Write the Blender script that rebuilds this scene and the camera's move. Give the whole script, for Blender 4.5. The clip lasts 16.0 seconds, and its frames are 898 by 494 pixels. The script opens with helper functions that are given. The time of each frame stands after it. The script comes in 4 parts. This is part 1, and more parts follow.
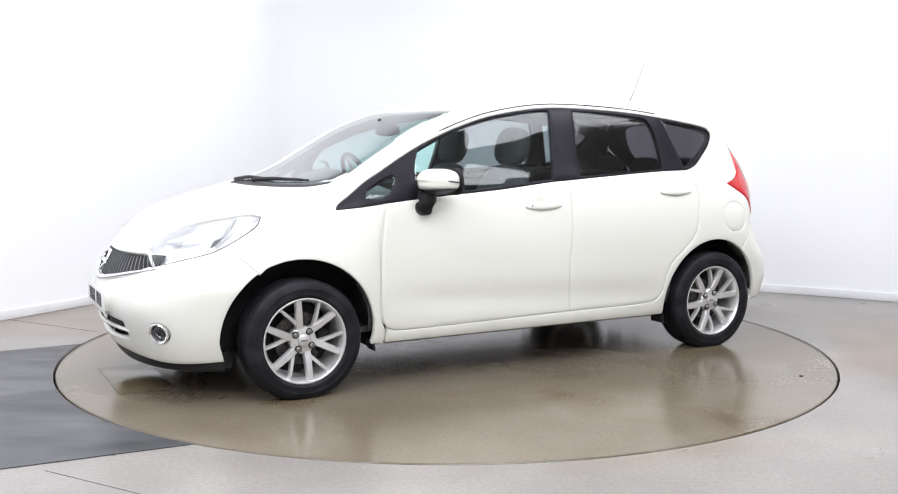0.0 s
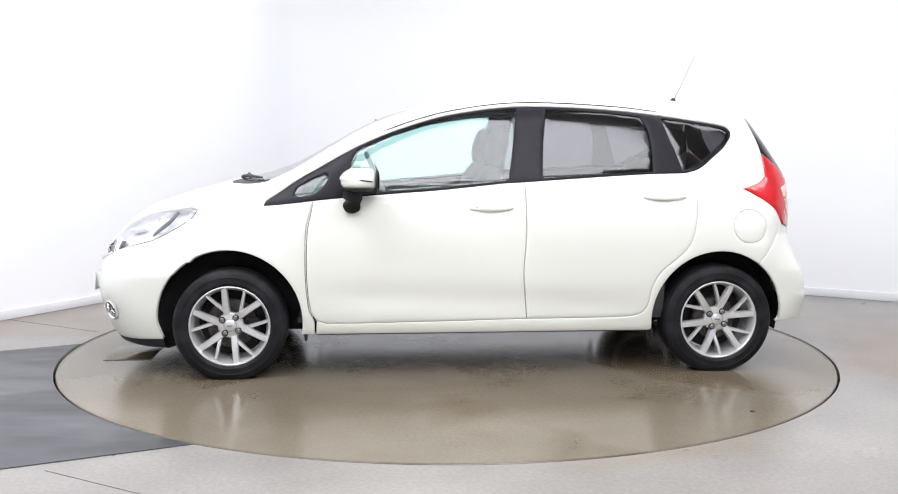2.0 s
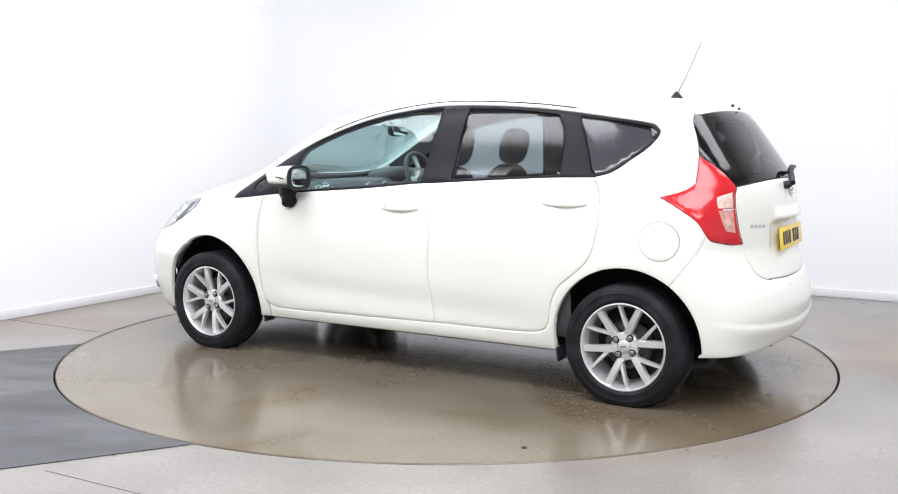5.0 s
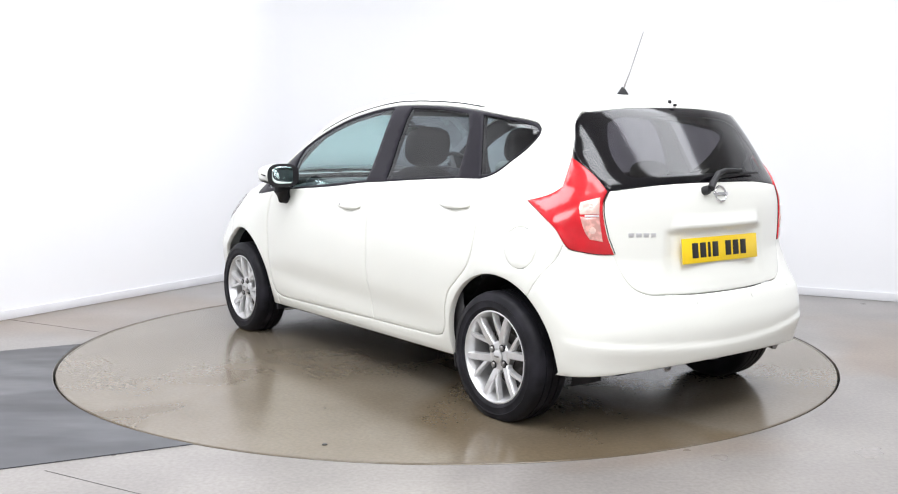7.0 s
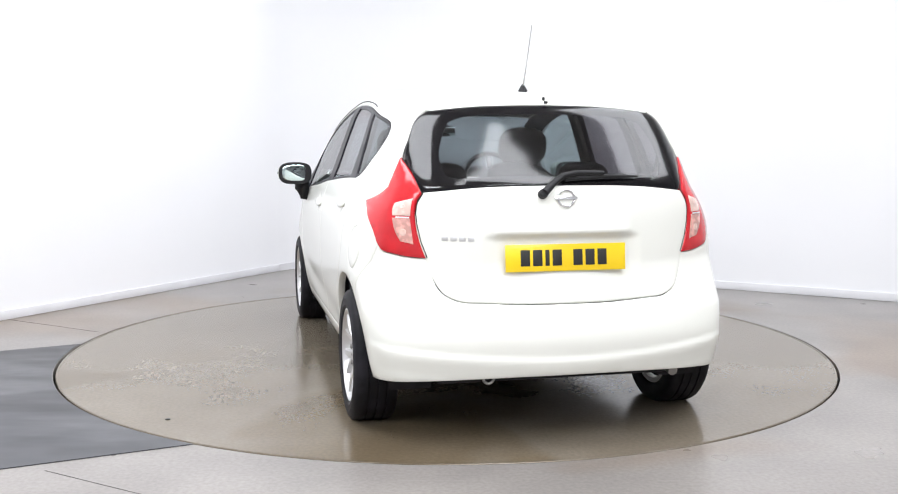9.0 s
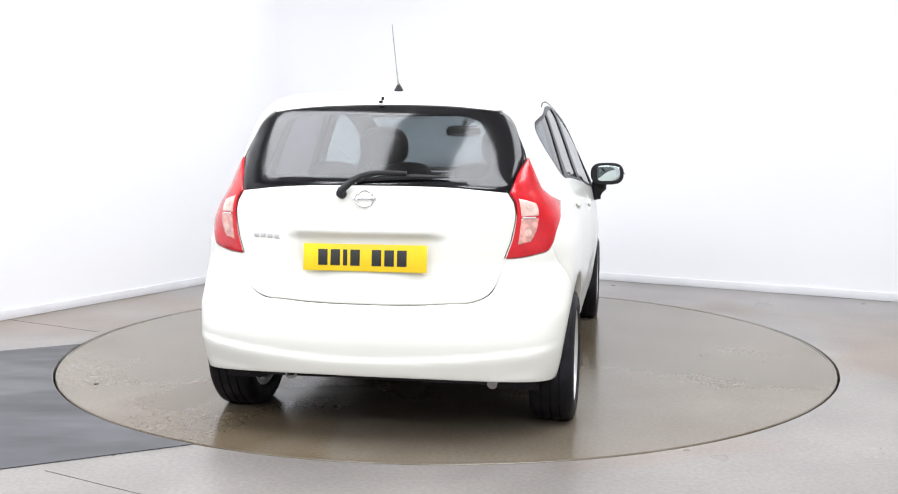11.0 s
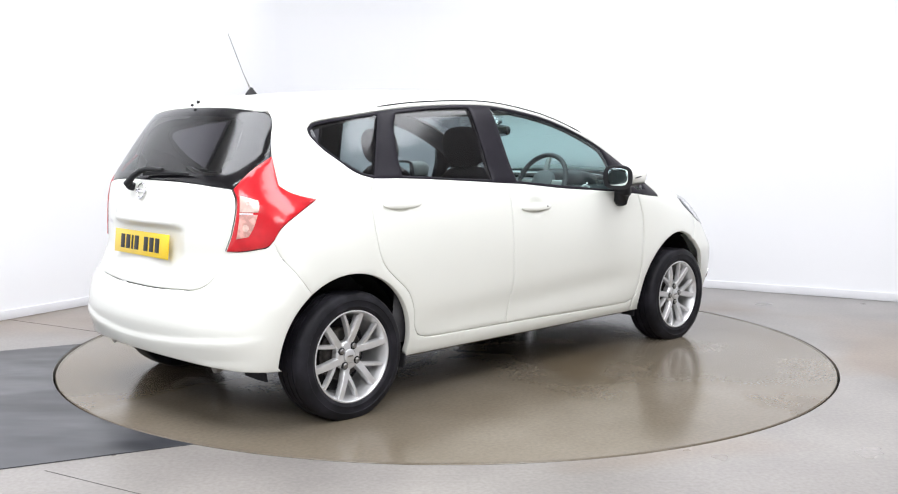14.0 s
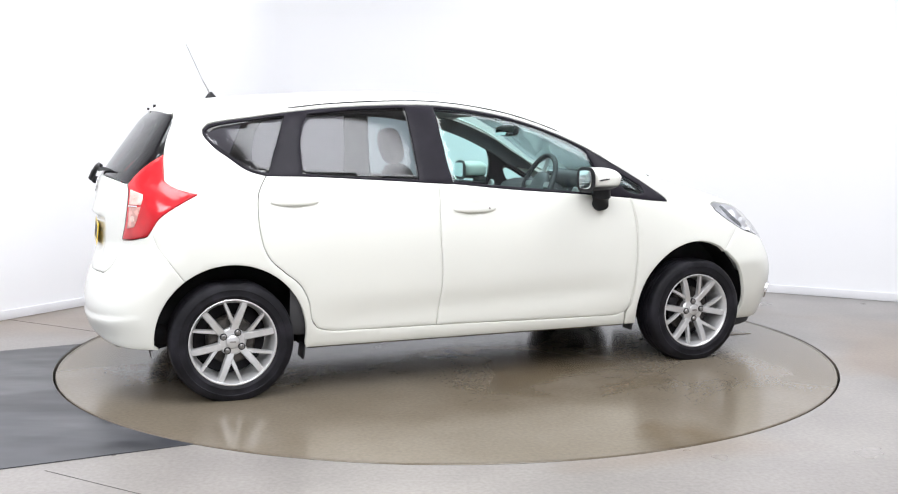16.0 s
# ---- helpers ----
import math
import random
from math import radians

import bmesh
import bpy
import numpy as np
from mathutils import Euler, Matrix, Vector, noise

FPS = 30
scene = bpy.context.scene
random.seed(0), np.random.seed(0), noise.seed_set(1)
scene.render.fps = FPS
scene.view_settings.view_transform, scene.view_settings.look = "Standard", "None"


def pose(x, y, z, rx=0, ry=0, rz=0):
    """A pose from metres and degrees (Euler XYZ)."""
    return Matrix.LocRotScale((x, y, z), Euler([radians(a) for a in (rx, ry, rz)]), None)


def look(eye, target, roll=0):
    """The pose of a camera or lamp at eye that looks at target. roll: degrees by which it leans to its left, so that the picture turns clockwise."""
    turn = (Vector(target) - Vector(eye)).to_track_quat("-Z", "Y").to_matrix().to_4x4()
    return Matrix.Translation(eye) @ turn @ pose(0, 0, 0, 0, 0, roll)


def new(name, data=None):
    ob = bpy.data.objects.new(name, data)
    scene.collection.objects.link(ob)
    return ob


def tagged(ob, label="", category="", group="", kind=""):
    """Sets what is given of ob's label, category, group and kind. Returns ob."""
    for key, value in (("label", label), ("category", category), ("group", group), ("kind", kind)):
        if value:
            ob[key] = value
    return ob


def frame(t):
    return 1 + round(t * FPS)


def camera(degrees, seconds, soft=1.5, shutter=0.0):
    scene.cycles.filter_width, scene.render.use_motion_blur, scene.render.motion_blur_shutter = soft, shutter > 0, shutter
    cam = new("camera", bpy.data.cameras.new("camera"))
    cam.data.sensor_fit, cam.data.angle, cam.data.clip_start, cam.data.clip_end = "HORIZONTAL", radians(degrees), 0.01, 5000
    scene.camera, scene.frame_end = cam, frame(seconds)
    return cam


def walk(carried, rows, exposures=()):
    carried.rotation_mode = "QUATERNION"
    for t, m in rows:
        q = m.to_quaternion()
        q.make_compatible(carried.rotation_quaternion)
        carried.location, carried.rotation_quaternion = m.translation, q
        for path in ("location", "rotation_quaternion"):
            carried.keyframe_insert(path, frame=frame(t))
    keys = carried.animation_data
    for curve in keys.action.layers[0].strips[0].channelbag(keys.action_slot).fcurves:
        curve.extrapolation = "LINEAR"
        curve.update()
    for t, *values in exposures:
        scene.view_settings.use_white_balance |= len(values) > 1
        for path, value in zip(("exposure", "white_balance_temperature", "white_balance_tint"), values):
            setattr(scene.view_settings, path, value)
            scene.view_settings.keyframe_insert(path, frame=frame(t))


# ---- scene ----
# ---------------------------------------------------------------- camera
cam = camera(49.12, 16.0, soft=1.1)
EYE = (0.0, -5.9586, 1.2554)
STAND = look(EYE, (EYE[0] + 0.002029, EYE[1] + 0.994144, EYE[2] - 0.108049), 0.1125)
walk(cam, ((0.0, STAND), (16.0, STAND)), exposures=((0.0, 0.0), (16.0, 0.0)))

# ---------------------------------------------------------------- light
world = bpy.data.worlds.new("world")
scene.world = world
world.use_nodes = True
world.node_tree.nodes["Background"].inputs[0].default_value = (0.8, 0.85, 0.9, 1)
world.node_tree.nodes["Background"].inputs[1].default_value = 0.05

# the room's axes: x along the back wall, y towards it; its corner behind the car
ROOM = pose(-1.127, 4.30, 0, 0, 0, -29.5)
CEILING = 3.9


def ceiling_lamp(x, y, wide, deep, watts):
    lamp = bpy.data.lights.new("softbox_lamp", "AREA")
    lamp.shape, lamp.size, lamp.size_y, lamp.energy, lamp.color = "RECTANGLE", wide, deep, watts, (0.930, 0.950, 1.0)
    ob = new("softbox_lamp", lamp)
    ob.matrix_world = ROOM @ pose(x, y, CEILING - 0.13)
    return ob


# the last lamp, behind and right of the camera, is an added fill
LAMPS = ((2.2, -2.6, 112), (6.2, -2.6, 112), (2.2, -6.0, 142), (6.2, -6.0, 142), (3.6, -9.6, 192), (8.4, -9.0, 198))
for lx, ly, power in LAMPS:
    ceiling_lamp(lx, ly, 2.9, 1.9, power)

# ---------------------------------------------------------------- materials


def material(name, base, rough=0.5, metal=0.0, coat=0.0, vary=0.08, scale=6.0, fine=90.0, bump=0.0, rough_vary=0.1, second=None, mask=(0.45, 0.65), ior=1.5, spec=0.5, stretch=None, speck=0.0, stain=None):
    """A procedural surface: a base colour that wanders at two scales, an uneven gloss and a fine relief."""
    m = bpy.data.materials.new(name)
    m.use_nodes = True
    nt = m.node_tree
    p = nt.nodes["Principled BSDF"]
    p.inputs["Metallic"].default_value, p.inputs["IOR"].default_value = metal, ior
    p.inputs["Coat Weight"].default_value, p.inputs["Coat Roughness"].default_value = coat, 0.04
    p.inputs["Specular IOR Level"].default_value = spec
    place = nt.nodes.new("ShaderNodeTexCoord")
    wide, small = nt.nodes.new("ShaderNodeTexNoise"), nt.nodes.new("ShaderNodeTexNoise")
    wide.inputs["Scale"].default_value, wide.inputs["Detail"].default_value = scale, 5
    small.inputs["Scale"].default_value, small.inputs["Detail"].default_value = fine, 3
    source = place.outputs["Object"]
    if stretch:
        turn = nt.nodes.new("ShaderNodeMapping")
        turn.inputs["Rotation"].default_value = (0, 0, radians(stretch[0]))
        turn.inputs["Scale"].default_value = (stretch[1], stretch[2], 1)
        nt.links.new(source, turn.inputs["Vector"])
        source = turn.outputs["Vector"]
    for n in (wide, small):
        nt.links.new(source, n.inputs["Vector"])
    dark, light = [c * (1 - vary) for c in base], [min(1, c * (1 + vary)) for c in base]
    mix = nt.nodes.new("ShaderNodeMix")
    mix.data_type = "RGBA"
    mix.inputs["A"].default_value, mix.inputs["B"].default_value = (*dark, 1), (*(second or light), 1)
    ramp = nt.nodes.new("ShaderNodeMapRange")
    ramp.inputs["From Min"].default_value, ramp.inputs["From Max"].default_value = mask
    nt.links.new(wide.outputs["Fac"], ramp.inputs["Value"])
    nt.links.new(ramp.outputs["Result"], mix.inputs["Factor"])
    colour = mix.outputs["Result"]
    if stain:
        tone, size, lo, hi = stain
        patch, edge, tint = nt.nodes.new("ShaderNodeTexNoise"), nt.nodes.new("ShaderNodeMapRange"), nt.nodes.new("ShaderNodeMix")
        patch.inputs["Scale"].default_value, patch.inputs["Detail"].default_value, patch.inputs["Distortion"].default_value = size, 3, 0.5
        edge.inputs["From Min"].default_value, edge.inputs["From Max"].default_value = lo, hi
        tint.data_type, tint.blend_type = "RGBA", "MULTIPLY"
        tint.inputs["B"].default_value = (*tone, 1)
        nt.links.new(source, patch.inputs["Vector"])
        nt.links.new(patch.outputs["Fac"], edge.inputs["Value"])
        nt.links.new(edge.outputs["Result"], tint.inputs["Factor"])
        nt.links.new(colour, tint.inputs["A"])
        colour = tint.outputs["Result"]
    if speck:
        grit, span, tint = nt.nodes.new("ShaderNodeTexNoise"), nt.nodes.new("ShaderNodeMapRange"), nt.nodes.new("ShaderNodeMix")
        grit.inputs["Scale"].default_value, grit.inputs["Detail"].default_value = 55, 4
        span.inputs["From Min"].default_value, span.inputs["From Max"].default_value = 0.3, 0.7
        span.inputs["To Min"].default_value, span.inputs["To Max"].default_value = 1 - speck, 1 + speck
        tint.data_type, tint.blend_type = "RGBA", "MULTIPLY"
        tint.inputs["Factor"].default_value = 1
        nt.links.new(source, grit.inputs["Vector"])
        nt.links.new(grit.outputs["Fac"], span.inputs["Value"])
        nt.links.new(colour, tint.inputs["A"])
        nt.links.new(span.outputs["Result"], tint.inputs["B"])
        colour = tint.outputs["Result"]
    nt.links.new(colour, p.inputs["Base Color"])
    gloss = nt.nodes.new("ShaderNodeMapRange")
    gloss.inputs["To Min"].default_value, gloss.inputs["To Max"].default_value = max(0.0, rough * (1 - rough_vary)), min(1.0, rough * (1 + rough_vary))
    nt.links.new(small.outputs["Fac"], gloss.inputs["Value"])
    nt.links.new(gloss.outputs["Result"], p.inputs["Roughness"])
    if bump:
        b = nt.nodes.new("ShaderNodeBump")
        b.inputs["Strength"].default_value, b.inputs["Distance"].default_value = bump, 0.004
        nt.links.new(small.outputs["Fac"], b.inputs["Height"])
        nt.links.new(b.outputs["Normal"], p.inputs["Normal"])
    return m


def glass(name, tint, rough=0.0, least=0.07, bend=4.5):
    """A thin pane: tinted see-through with a real reflection."""
    m = bpy.data.materials.new(name)
    m.use_nodes = True
    nt = m.node_tree
    nt.nodes.remove(nt.nodes["Principled BSDF"])
    out = nt.nodes["Material Output"]
    clear, shine, mix, facing, curve, scale = (nt.nodes.new(k) for k in ("ShaderNodeBsdfTransparent", "ShaderNodeBsdfGlossy", "ShaderNodeMixShader", "ShaderNodeLayerWeight", "ShaderNodeMath", "ShaderNodeMath"))
    clear.inputs["Color"].default_value = (*tint, 1)
    shine.inputs["Roughness"].default_value = rough
    facing.inputs["Blend"].default_value = 0.5
    curve.operation, curve.inputs[1].default_value = "POWER", bend
    scale.operation, scale.inputs[1].default_value, scale.inputs[2].default_value = "MULTIPLY_ADD", 0.92, least
    nt.links.new(facing.outputs["Facing"], curve.inputs[0])
    nt.links.new(curve.outputs[0], scale.inputs[0])
    nt.links.new(scale.outputs[0], mix.inputs[0])
    nt.links.new(clear.outputs[0], mix.inputs[1])
    nt.links.new(shine.outputs[0], mix.inputs[2])
    nt.links.new(mix.outputs[0], out.inputs["Surface"])
    return m


PAINT = material("white_paint", (0.82, 0.825, 0.765), 0.30, coat=0.5, vary=0.008, scale=2.0, rough_vary=0.0)
BLACK_TRIM = material("black_trim", (0.019, 0.017, 0.023), 0.34, vary=0.1, spec=0.14, rough_vary=0.0)
BLACK_PLASTIC = material("black_plastic", (0.018, 0.018, 0.020), 0.5, vary=0.2, bump=0.05, fine=300, spec=0.3)
RUBBER = material("rubber", (0.014, 0.0135, 0.017), 0.55, vary=0.35, scale=9, bump=0.04, fine=160, spec=0.18)
UNDER = material("underbody", (0.020, 0.019, 0.022), 0.8, vary=0.3, spec=0.3)
ALLOY = material("alloy", (0.72, 0.72, 0.72), 0.34, metal=0.65, vary=0.04, scale=20, rough_vary=0.05)
CHROME = material("chrome", (0.90, 0.90, 0.92), 0.16, metal=0.9, vary=0.02, rough_vary=0.0)
IRON = material("brake_iron", (0.10, 0.092, 0.085), 0.5, metal=0.8, vary=0.3, scale=30)
STEEL = material("worn_steel", (0.35, 0.34, 0.33), 0.38, metal=1.0, vary=0.2, scale=30)
CLEAR_GLASS = glass("clear_glass", (0.75, 0.955, 0.935))
DARK_GLASS = glass("privacy_glass", (0.30, 0.295, 0.32), 0.10, 0.062)
SCREEN_GLASS = glass("windscreen_glass", (0.76, 0.95, 0.955), 0.03, 0.17, 2.3)
LENS = glass("clear_lens", (0.97, 0.97, 0.98))
RED_LENS = material("red_lens", (0.58, 0.012, 0.020), 0.18, coat=0.35, vary=0.08, scale=14, rough_vary=0.0)
PINK_LENS = material("clear_lamp_lens", (0.80, 0.56, 0.49), 0.15, coat=0.8, vary=0.15, scale=30)
REFLECTOR = material("lamp_reflector", (0.84, 0.85, 0.87), 0.28, metal=0.3, vary=0.03, rough_vary=0.0)
YELLOW = material("yellow_plate", (0.90, 0.62, 0.01), 0.35, vary=0.04, coat=0.3)
WHITE_PLATE = material("white_plate", (0.78, 0.78, 0.76), 0.35, vary=0.03, coat=0.3)
INK = material("plate_ink", (0.02, 0.02, 0.02), 0.5, vary=0.1)
MIRROR = material("mirror_glass", (0.75, 0.86, 0.86), 0.02, metal=1.0, vary=0.01)
CLOTH = material("seat_cloth", (0.062, 0.060, 0.066), 0.9, vary=0.2, scale=30)
CABIN = material("cabin_plastic", (0.080, 0.080, 0.086), 0.6, vary=0.15)
LINING = material("cabin_lining", (0.42, 0.42, 0.40), 0.85, vary=0.06)
GREY_INTERIOR = material("grey_cabin_trim", (0.16, 0.17, 0.18), 0.6, vary=0.1)
WALL = material("white_wall", (0.835, 0.838, 0.855), 0.75, vary=0.008, scale=0.6)
PLINTH = material("plinth_paint", (0.74, 0.74, 0.76), 0.5, vary=0.03, scale=3)
CEILING_PAINT = material("ceiling_paint", (0.80, 0.80, 0.80), 0.8, vary=0.02)
FLOOR = material("concrete", (0.222, 0.205, 0.192), 0.29, vary=0.10, scale=1.3, fine=2.2, rough_vary=0.15, second=(0.270, 0.251, 0.234), mask=(0.35, 0.7), speck=0.14, stain=((0.90, 0.78, 0.66), 0.55, 0.50, 0.62))
DISC = material("disc_coating", (0.154, 0.127, 0.092), 0.18, vary=0.08, scale=1.1, fine=1.7, rough_vary=0.28, second=(0.200, 0.171, 0.133), mask=(0.35, 0.7), speck=0.09, stain=((0.78, 0.72, 0.62), 0.9, 0.53, 0.60))
STRIP = material("dark_floor_paint", (0.055, 0.057, 0.066), 0.34, vary=0.25, scale=1.9, fine=2.6, rough_vary=0.4, second=(0.105, 0.105, 0.113), stretch=(-25, 0.6, 1.7), stain=((0.55, 0.55, 0.58), 1.6, 0.50, 0.58))
GRIME = material("road_grime", (0.10, 0.075, 0.045), 0.8, vary=0.4, scale=14)
JOINT = material("joint_filler", (0.10, 0.092, 0.085), 0.7, vary=0.3)
GAP = material("gap_dirt", (0.02, 0.018, 0.016), 0.9, vary=0.3)

# ---------------------------------------------------------------- mesh helpers


def mesh_of(name, verts, faces, mat, smooth=True):
    me = bpy.data.meshes.new(name)
    me.from_pydata([tuple(map(float, v)) for v in verts], [], [tuple(map(int, f)) for f in faces])
    me.materials.append(mat)
    me.polygons.foreach_set("use_smooth", [smooth] * len(me.polygons))
    me.update()
    return me


def part_mesh(name, me, parent, label=""):
    ob = new(name, me)
    ob.parent = parent
    return tagged(ob, label) if label else ob


def part(name, bm, mat, parent, label="", smooth=True, sharp=40):
    """Links a bmesh as one mesh object under a thing or a part."""
    me = bpy.data.meshes.new(name)
    bmesh.ops.recalc_face_normals(bm, faces=bm.faces)
    for f in bm.faces:
        f.smooth = smooth
    for e in bm.edges:
        if len(e.link_faces) == 2 and e.calc_face_angle() > radians(sharp):
            e.smooth = False
    bm.to_mesh(me)
    bm.free()
    me.materials.append(mat)
    return part_mesh(name, me, parent, label)


def box(bm, m, sx, sy, sz, bevel=0.0, segments=2):
    made = bmesh.ops.create_cube(bm, size=1, matrix=m @ Matrix.Diagonal((sx, sy, sz, 1)))
    if bevel:
        edges = {e for v in made["verts"] for e in v.link_edges}
        bmesh.ops.bevel(bm, geom=list(edges), offset=bevel, segments=segments, affect="EDGES", profile=0.5)
    return bm


def block(sx, sy, sz, m=None, bevel=0.0, segments=2):
    return box(bmesh.new(), m or Matrix(), sx, sy, sz, bevel, segments)


def turned(bm, profile, m, n=48, closed=False):
    """A solid of revolution round the local z axis from (radius, height) pairs."""
    rings = [[bm.verts.new(m @ Vector((r * math.cos(2 * math.pi * i / n), r * math.sin(2 * math.pi * i / n), h))) for i in range(n)] for r, h in profile]
    pairs = list(zip(rings, rings[1:])) + ([(rings[-1], rings[0])] if closed else [])
    for a, b in pairs:
        for i in range(n):
            bm.faces.new((a[i], a[(i + 1) % n], b[(i + 1) % n], b[i]))
    if not closed:
        for ring in (rings[0], rings[-1]):
            bm.faces.new(ring)
    return bm


def tube(bm, points, radii, n=10):
    """A round bar along points."""
    points = [Vector(p) for p in points]
    radii = [radii] * len(points) if isinstance(radii, (int, float)) else radii
    rings = []
    for i, (p, r) in enumerate(zip(points, radii)):
        way = (points[min(i + 1, len(points) - 1)] - points[max(i - 1, 0)]).normalized()
        side = way.cross(Vector((0, 0, 1)) if abs(way.z) < 0.9 else Vector((1, 0, 0))).normalized()
        up = side.cross(way)
        rings.append([bm.verts.new(p + r * (math.cos(2 * math.pi * k / n) * side + math.sin(2 * math.pi * k / n) * up)) for k in range(n)])
    for a, b in zip(rings, rings[1:]):
        for k in range(n):
            bm.faces.new((a[k], a[(k + 1) % n], b[(k + 1) % n], b[k]))
    bm.faces.new(rings[0])
    bm.faces.new(rings[-1])
    return bm


def prism(bm, outline, z0, z1, m=None):
    """An upright prism over a flat outline."""
    m = m or Matrix()
    low, high = ([bm.verts.new(m @ Vector((x, y, z))) for x, y in outline] for z in (z0, z1))
    n = len(outline)
    for i in range(n):
        bm.faces.new((low[i], low[(i + 1) % n], high[(i + 1) % n], high[i]))
    bm.faces.new(high)
    bm.faces.new(low)
    return bm


# ---------------------------------------------------------------- room
R_DISC, R_HOLE = 2.243, 2.256
OFFSET = (-0.1149, -0.0340)


def structure(name, bm, mat, label, category, m=None):
    ob = part(name, bm, mat, None)
    ob.matrix_world = m or Matrix()
    return tagged(ob, label, category, kind="structure")


def room():
    cove = 1.0
    structure("wall_west", block(0.2, 13.1, CEILING, pose(-0.1, -7.55, CEILING / 2)), WALL, "smooth white painted studio wall", "wall", ROOM)
    structure("wall_north", block(12, 0.2, CEILING, pose(7.0, 0.1, CEILING / 2)), WALL, "smooth white painted studio wall behind the turntable", "wall", ROOM)
    # unseen east and south walls, added to close the room and bounce light
    structure("wall_east", block(0.2, 14.2, CEILING, pose(13.1, -7.0, CEILING / 2)), WALL, "unseen white wall added to bounce light", "wall", ROOM)
    structure("wall_south", block(13, 0.2, CEILING, pose(6.5, -14.1, CEILING / 2)), WALL, "unseen white wall added to bounce light", "wall", ROOM)
    structure("ceiling", block(13.4, 14.4, 0.15, pose(6.5, -7.0, CEILING + 0.075)), CEILING_PAINT, "plain white studio ceiling", "ceiling", ROOM)
    # low plinths along both walls, end to end
    structure("baseboard_west", block(0.014, 13.0, 0.066, pose(0.008, -7.5, 0.034), 0.003), PLINTH, "low white plinth board along the wall", "baseboard", ROOM)
    structure("baseboard_north", block(12.0, 0.014, 0.066, pose(7.0, -0.008, 0.034), 0.003), PLINTH, "low white plinth board along the wall", "baseboard", ROOM)
    # the two walls run into one another in a rounded corner
    def bend(r0, r1, z0, z1):
        angles = [radians(90 + 90 * i / 24) for i in range(25)]
        outline = [(cove + r0 * math.cos(a), -cove + r0 * math.sin(a)) for a in angles] + [(cove + r1 * math.cos(a), -cove + r1 * math.sin(a)) for a in reversed(angles)]
        return prism(bmesh.new(), outline, z0, z1)
    structure("wall_corner", bend(cove, cove + 0.2, 0, CEILING), WALL, "rounded white studio wall corner", "wall", ROOM)
    structure("baseboard_corner", bend(cove - 0.015, cove - 0.001, 0.001, 0.067), PLINTH, "low white plinth board round the corner", "baseboard", ROOM)
    # joints between the floor slabs, parallel to the back wall
    for k, (x, y, long) in enumerate(((-2.27, 0.385, -3.4), (2.19, -2.135, 3.4), (-1.53, -2.325, 2.4))):
        way = (0.870 * math.copysign(1, long), -0.492 * math.copysign(1, long))
        m = pose(x + way[0] * abs(long) / 2, y + way[1] * abs(long) / 2, 0.0006, 0, 0, -29.5)
        structure("floor_joint", block(abs(long), 0.004, 0.0012, m), JOINT, "thin dark joint between concrete slabs", "floor joint")
    # floor sheet with the round opening of the turntable
    bm = bmesh.new()
    n = 192
    ring = [bm.verts.new((R_HOLE * math.cos(2 * math.pi * i / n), R_HOLE * math.sin(2 * math.pi * i / n), 0)) for i in range(n)]
    deep = [bm.verts.new((v.co.x, v.co.y, -0.05)) for v in ring]
    out = [bm.verts.new((22 * math.cos(2 * math.pi * i / n), 22 * math.sin(2 * math.pi * i / n), 0)) for i in range(n)]
    for i in range(n):
        j = (i + 1) % n
        bm.faces.new((ring[i], ring[j], out[j], out[i]))
        bm.faces.new((deep[i], deep[j], ring[j], ring[i]))
    structure("floor", bm, FLOOR, "pale grey sealed concrete floor with a wet sheen", "floor")
    structure("turntable_pit", turned(bmesh.new(), ((R_HOLE + 0.05, -0.06), (R_HOLE + 0.05, -0.05), (0.05, -0.05), (0.05, -0.06)), Matrix(), 96), GAP, "dark dirty gap round the turntable", "floor gap")
    # dark drive-on lane up to the turntable's rim
    a0, a1 = math.atan2(-2.02, -1.06), math.atan2(0.0, -2.29)
    a0, a1 = a0 + 2 * math.pi, a1
    arc = [((R_HOLE + 0.004) * math.cos(a0 + (a1 - a0) * i / 40), (R_HOLE + 0.004) * math.sin(a0 + (a1 - a0) * i / 40)) for i in range(41)]
    far = 3.2
    lane = arc + [(arc[-1][0] - 0.885 * far, arc[-1][1] - 0.466 * far), (arc[0][0] - 0.9026 * far * 1.3, arc[0][1] - 0.4305 * far * 1.3)]
    bm = prism(bmesh.new(), lane, 0.0005, 0.004)
    structure("drive_on_lane", bm, STRIP, "worn dark grey painted lane leading onto the turntable", "floor lane")


def softboxes():
    # a housing above every lamp, the added fill lamp included
    for lx, ly, power in LAMPS:
        root = new("ceiling_softbox")
        root.matrix_world = ROOM @ pose(lx, ly, CEILING - 0.06)
        tagged(root, "flat rectangular ceiling softbox with a white frame", "ceiling light", "studio ceiling lights")
        part("housing", block(3.0, 2.0, 0.115, Matrix(), 0.01), CEILING_PAINT, root)


